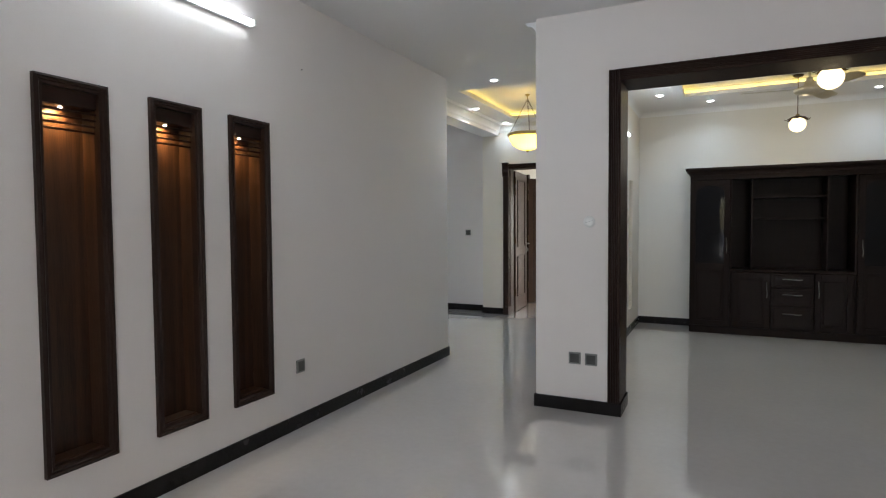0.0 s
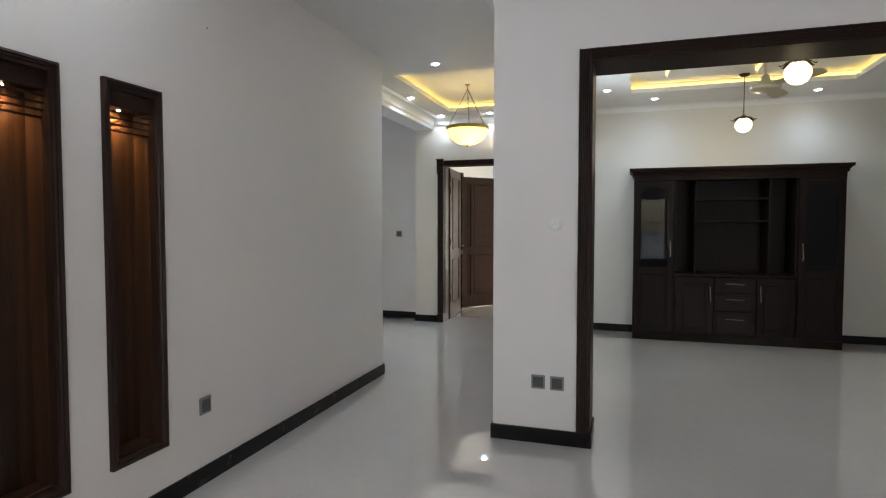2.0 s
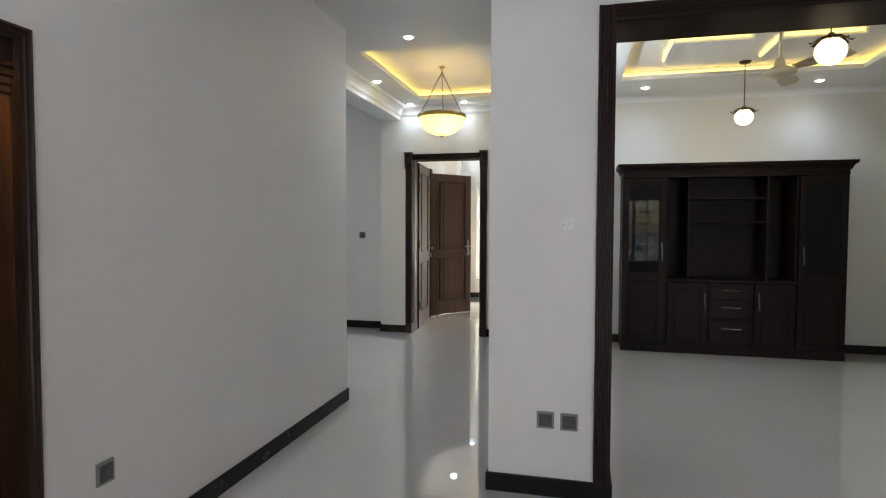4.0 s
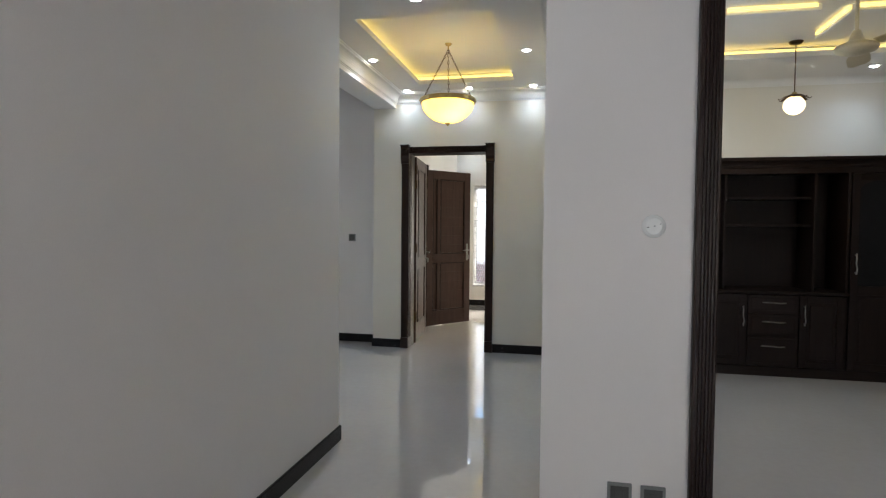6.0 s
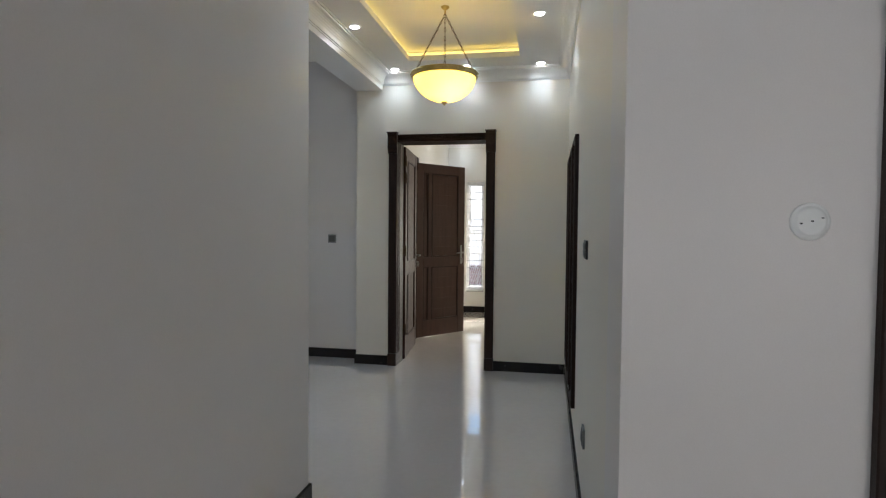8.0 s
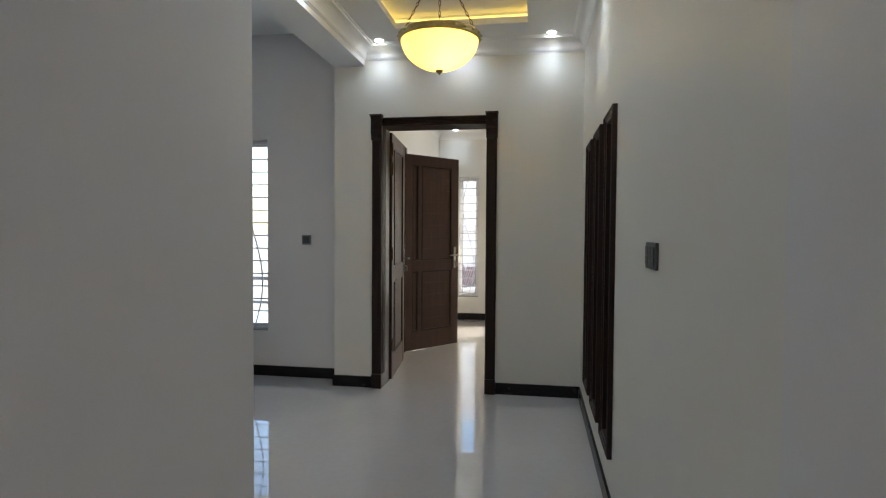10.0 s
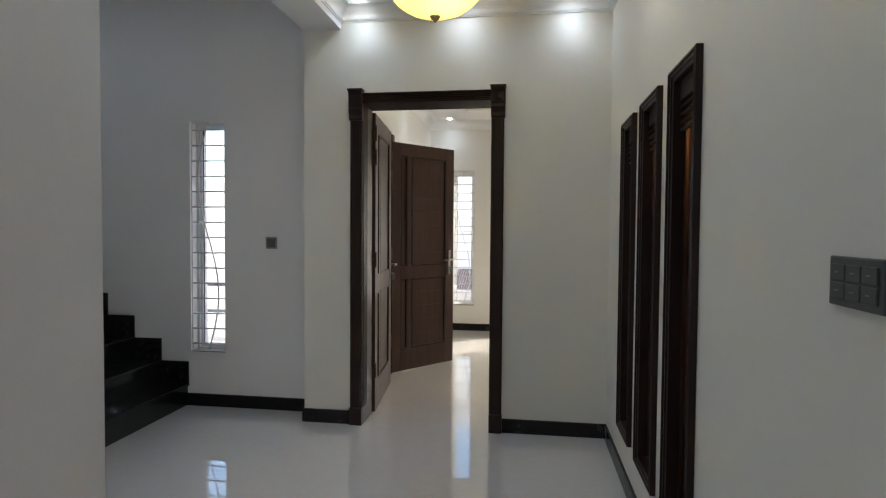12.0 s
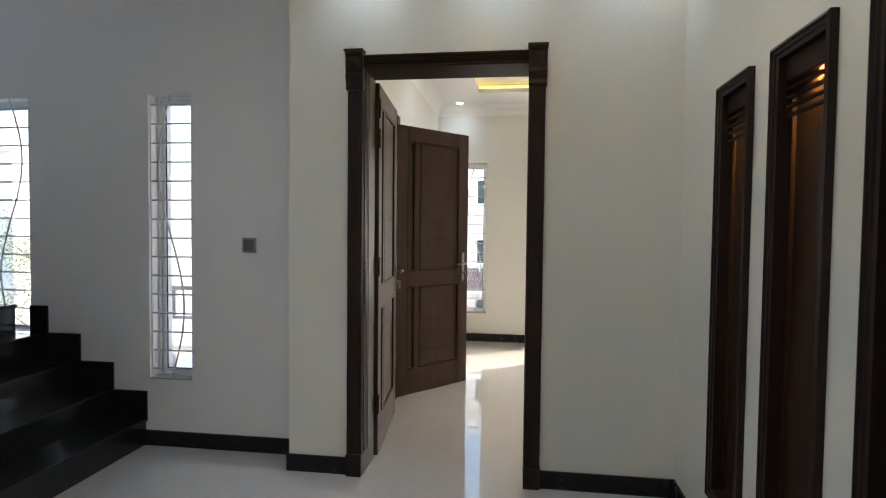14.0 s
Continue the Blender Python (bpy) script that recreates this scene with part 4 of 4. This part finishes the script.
# lit plaster ribs under the lounge tray
for pts in (((0.07, 6.90), (0.07, 6.30), (0.68, 6.30)), ((0.915, 6.95), (0.915, 6.36), (1.52, 6.36))):
    rib = thing("ceiling_rib", pts[1][0], pts[1][1], TOP, "white plaster ceiling rib with a warm strip light", "ceiling rib", "lit ceiling ribs")
    (ax, ay), (bx, by), (cx, cy) = pts
    la, lc = ay - by, cx - bx
    part("rib", bbox(-0.02, 0.02, -0.02, la, -0.05, 0.0, 0.003), PLASTER, rib)
    part("rib", bbox(0.02, lc, -0.02, 0.02, -0.05, 0.0, 0.003), PLASTER, rib)
    part("led_strip", bbox(-0.034, -0.0205, 0.0, la - 0.03, -0.026, -0.004, 0.002, 1), COVE_Y, rib)
    part("led_strip", bbox(0.0, lc - 0.03, -0.034, -0.0205, -0.026, -0.004, 0.002, 1), COVE_Y, rib)

# terrace door behind the start of the walk, unseen, widened for the room fill
td = tagged(thing("door_3", 0.0, -3.2, 0, "dark timber glazed terrace door with small panes", "door"), kind="structure")
for a in (0.0, 0.73, 1.46, 2.19, 2.92):
    part("door_post", bbox(a + 0.001, a + 0.079, -0.12, -0.02, 0.001, 2.199, 0.003), WOOD, td)
for k in range(4):
    a, b = 0.08 + 0.73 * k, 0.73 + 0.73 * k
    part("rail", bbox(a, b, -0.10, -0.05, 0.0, 0.35, 0.003), WOOD, td)
    part("rail", bbox(a, b, -0.10, -0.05, 2.1, 2.199, 0.003), WOOD, td)
    for z in (0.70, 1.05, 1.40, 1.75):
        part("glazing_bar", bbox(a, b, -0.10, -0.05, z, z + 0.03, 0.003), WOOD, td)
    part("glazing_bar", bbox((a + b) / 2 - 0.014, (a + b) / 2 + 0.014, -0.099, -0.051, 0.35, 2.1, 0.003), WOOD, td)
    p = part("pane", bbox(a, b, -0.078, -0.073, 0.35, 2.1, 0.0005, 1), PANE, td)
    p.visible_shadow = False

# ---------------------------------------------------------------- outdoors
CONC = surface("pale_concrete", (0.42, 0.41, 0.39), (0.55, 0.54, 0.51), 0.8, 0.7, grain=40, bump=0.2)
RENDER_W = surface("white_render", (0.80, 0.78, 0.77), (0.86, 0.85, 0.84), 0.8, 0.5, grain=30, bump=0.2)
ROOFT = surface("terracotta_roof_tile", (0.30, 0.22, 0.21), (0.44, 0.34, 0.33), 0.8, 2.0, grain=30, bump=0.3)
DWIN = surface("dark_window_glass", (0.03, 0.05, 0.06), (0.06, 0.10, 0.11), 0.1, 1, grain=8, bump=0.0)
LEAF = surface("leaf_green", (0.07, 0.11, 0.03), (0.19, 0.26, 0.09), 0.55, 9, grain=30, bump=0.1)
BARK = surface("bark", (0.06, 0.045, 0.03), (0.12, 0.09, 0.065), 0.85, 8, (1, 1, 0.3), 40, 0.5)
G = -3.2
structure("ground", voxels([-400, 400], [-400, 400], [G - 0.3, G], lambda x, y, z: True), CONC, "pale concrete paving and street", "ground")
structure("house_base", voxels([-7.0, 1.55, 3.4], [-3.4, 8.2, BY + 0.23], [G, -0.2], lambda x, y, z: x < 1.55 or y < 8.2), RENDER_W, "white rendered storey below the rooms", "wall")
structure("roof_slab", voxels([-7.2, 1.65, 3.6], [-3.6, 8.3, 12.5], [3.32, 3.5], lambda x, y, z: x < 1.65 or y < 8.3), CONC, "flat concrete roof slab", "roof")
structure("terrace", voxels([-7.2, -3.29], [8.4, 11.6], [-0.25, -0.06], lambda x, y, z: True), RENDER_W, "pale terrace slab outside the stair windows", "terrace")
structure("terrace_south", voxels([-2.4, 3.4], [-6.0, -3.41], [-0.25, -0.06], lambda x, y, z: True), CONC, "pale terrace slab outside the glazed door", "terrace")
RAILP = surface("weathered_grey_rail_paint", (0.26, 0.26, 0.27), (0.36, 0.36, 0.37), 0.6, 4, grain=60, bump=0.1)
par = thing("terrace_railing", -7.2, 11.5, -0.06, "low pale grey terrace railing with a pierced lattice block", "railing")
part("top_rail", bbox(0, 3.9, -0.02, 0.06, 0.595, 0.645, 0.006), RAILP, par)
part("bottom_rail", bbox(0, 3.9, -0.015, 0.055, 0.235, 0.275, 0.006), RAILP, par)
for a in (0.0, 0.81, 2.40, 3.84):
    part("post", bbox(a, a + 0.045, -0.01, 0.05, 0, 0.595, 0.004), RAILP, par)
lat = part("lattice_block", bbox(1.035, 1.055, -0.005, 0.045, 0.275, 0.595, 0.003), RAILP, par)
for i in range(5):
    part("lattice_bar", bbox(0.862 + 0.036 * i, 0.876 + 0.036 * i, 0.002, 0.030, 0.275, 0.595, 0.002, 1), RAILP, lat)
for i in range(8):
    part("lattice_bar", bbox(0.855, 1.035, 0.006, 0.026, 0.283 + 0.041 * i, 0.296 + 0.041 * i, 0.002, 1), RAILP, lat)


def house(x, y, w, d, storeys, label, cols, hs=3.1, sill=1.0, tall=1.3):
    t = thing("neighbour_house", x, y, G, label, "house", "houses across the street")
    holes = []
    for s in range(storeys):
        for c in range(cols):
            cx = w * (c + 0.5) / cols
            holes.append((cx - 0.6, cx + 0.6, s * hs + sill, s * hs + sill + tall))
    part("wall", wall_block(0, w, 0, 0.25, 0, storeys * hs + 0.7, holes, "x"), RENDER_W, t)
    part("body", bbox(0.0, w, 0.26, d, 0, storeys * hs, 0.01, 1), RENDER_W, t)
    for s in range(storeys + 1):
        part("band", bbox(-0.25, w + 0.25, -0.45 if s == storeys else -0.18, 0.0, s * hs - 0.12, s * hs + 0.12, 0.02, 1), RENDER_W, t)
    for h in holes:
        wn = part("window", bbox(h[0], h[1], 0.15, 0.18, h[2], h[3], 0.004, 1), DWIN, t)
        for a in (h[0], (h[0] + h[1]) / 2 - 0.03, h[1] - 0.06):
            part("frame", bbox(a, a + 0.06, 0.10, 0.14, h[2], h[3], 0.004, 1), UPVC, wn)
    return t


h1 = house(-9.1, 27.0, 12.0, 9.0, 4, "white rendered tall house across the street", 5, 2.3, 0.87, 0.88)
# tiled porch roof of that house
bm = bmesh.new()
n = 90
for i in range(n):
    x0 = 4.0 + 8.0 * i / n
    for j in range(8):
        u0, u1 = j / 8, (j + 1.12) / 8
        vs = [bm.verts.new((x0 + 0.009, -2.4 + 2.2 * u0, 2.35 + 0.62 * u0 + 0.03)), bm.verts.new((x0 + 0.045, -2.4 + 2.2 * u0, 2.35 + 0.62 * u0 + 0.07)), bm.verts.new((x0 + 0.081, -2.4 + 2.2 * u0, 2.35 + 0.62 * u0 + 0.03)),
              bm.verts.new((x0 + 0.081, -2.4 + 2.2 * u1, 2.35 + 0.62 * u1)), bm.verts.new((x0 + 0.045, -2.4 + 2.2 * u1, 2.35 + 0.62 * u1 + 0.07)), bm.verts.new((x0 + 0.009, -2.4 + 2.2 * u1, 2.35 + 0.62 * u1))]
        bm.faces.new((vs[0], vs[1], vs[4], vs[5]))
        bm.faces.new((vs[1], vs[2], vs[3], vs[4]))
part("porch_tiles", bm, ROOFT, h1, "weathered terracotta roof tiles")
part("porch_slab", moved(bbox(4.0, 12.0, 0.0, 2.42, -0.10, 0.0, 0.01, 1), pose(0, -2.4, 2.34, math.degrees(math.atan2(0.62, 2.2)), 0, 0)), RENDER_W, h1)
balc = part("balcony_rail", bbox(4.0, 12.0, -0.62, -0.57, 3.15, 3.19, 0.01, 1), UPVC, h1, "thin white balcony rail")
for k in range(3):
    part("rail_bar", bbox(4.0, 12.0, -0.61, -0.58, 2.75 + 0.13 * k, 2.77 + 0.13 * k, 0.004, 1), UPVC, balc)
for k in range(11):
    part("rail_post", bbox(4.0 + 0.79 * k, 4.05 + 0.79 * k, -0.62, -0.57, 2.6, 3.15, 0.004, 1), UPVC, balc)
for xx in (4.2, 8.0, 11.7):
    part("porch_column", bbox(xx - 0.15, xx + 0.15, -2.2, -1.9, 0, 2.3, 0.02, 1), RENDER_W, h1)
house(-26.4, 16.0, 13.5, 9.0, 2, "white rendered two-storey house across the street", 3)


def tree(x, y, h, seed, label):
    rnd = random.Random(seed)
    t = thing("tree", x, y, G, label, "tree")
    bm = bmesh.new()
    limbs = []
    trunk = [Vector((0, 0, 0)), Vector((0.08, 0.05, h * 0.3)), Vector((0.0, 0.1, h * 0.55)), Vector((0.1, 0.05, h * 0.8))]
    rad = [0.09, 0.065, 0.04, 0.018]

    def limb(pts, rs):
        rings = []
        for p, r in zip(pts, rs):
            rings.append([bm.verts.new(p + Vector((r * math.cos(k * math.pi / 3), r * math.sin(k * math.pi / 3), 0))) for k in range(6)])
        for a, b in zip(rings, rings[1:]):
            for k in range(6):
                bm.faces.new((a[k], a[(k + 1) % 6], b[(k + 1) % 6], b[k]))
    limb(trunk, rad)
    tips = [trunk[-1]]
    for i in range(11):
        p = trunk[1].lerp(trunk[3], rnd.random())
        a = rnd.uniform(0, 6.28)
        q = p + Vector((math.cos(a), math.sin(a), rnd.uniform(0.3, 0.9))) * rnd.uniform(0.5, 1.1)
        limb([p, p.lerp(q, 0.5) + Vector((0, 0, 0.08)), q], [0.022, 0.015, 0.007])
        tips += [q, p.lerp(q, 0.6)]
    part("trunk", bm, BARK, t)
    bm = bmesh.new()
    for tip in tips:
        for i in range(430):
            c = tip + Vector((rnd.gauss(0, 0.28), rnd.gauss(0, 0.28), rnd.gauss(0, 0.24)))
            m = Matrix.Translation(c) @ Euler((rnd.uniform(-1, 1), rnd.uniform(-1, 1), rnd.uniform(0, 6.28))).to_matrix().to_4x4()
            s = rnd.uniform(0.022, 0.042)
            vs = [bm.verts.new(m @ Vector(v)) for v in ((0, -s * 0.35, 0), (s, 0, 0.01), (0, s * 0.35, 0), (-s, 0, 0.012))]
            bm.faces.new(vs)
    tagged(part("crown", bm, LEAF, t), kind="stuff")
    return t


tree(-12.1, 15.7, 4.8, 4, "small leafy garden tree beyond the terrace")
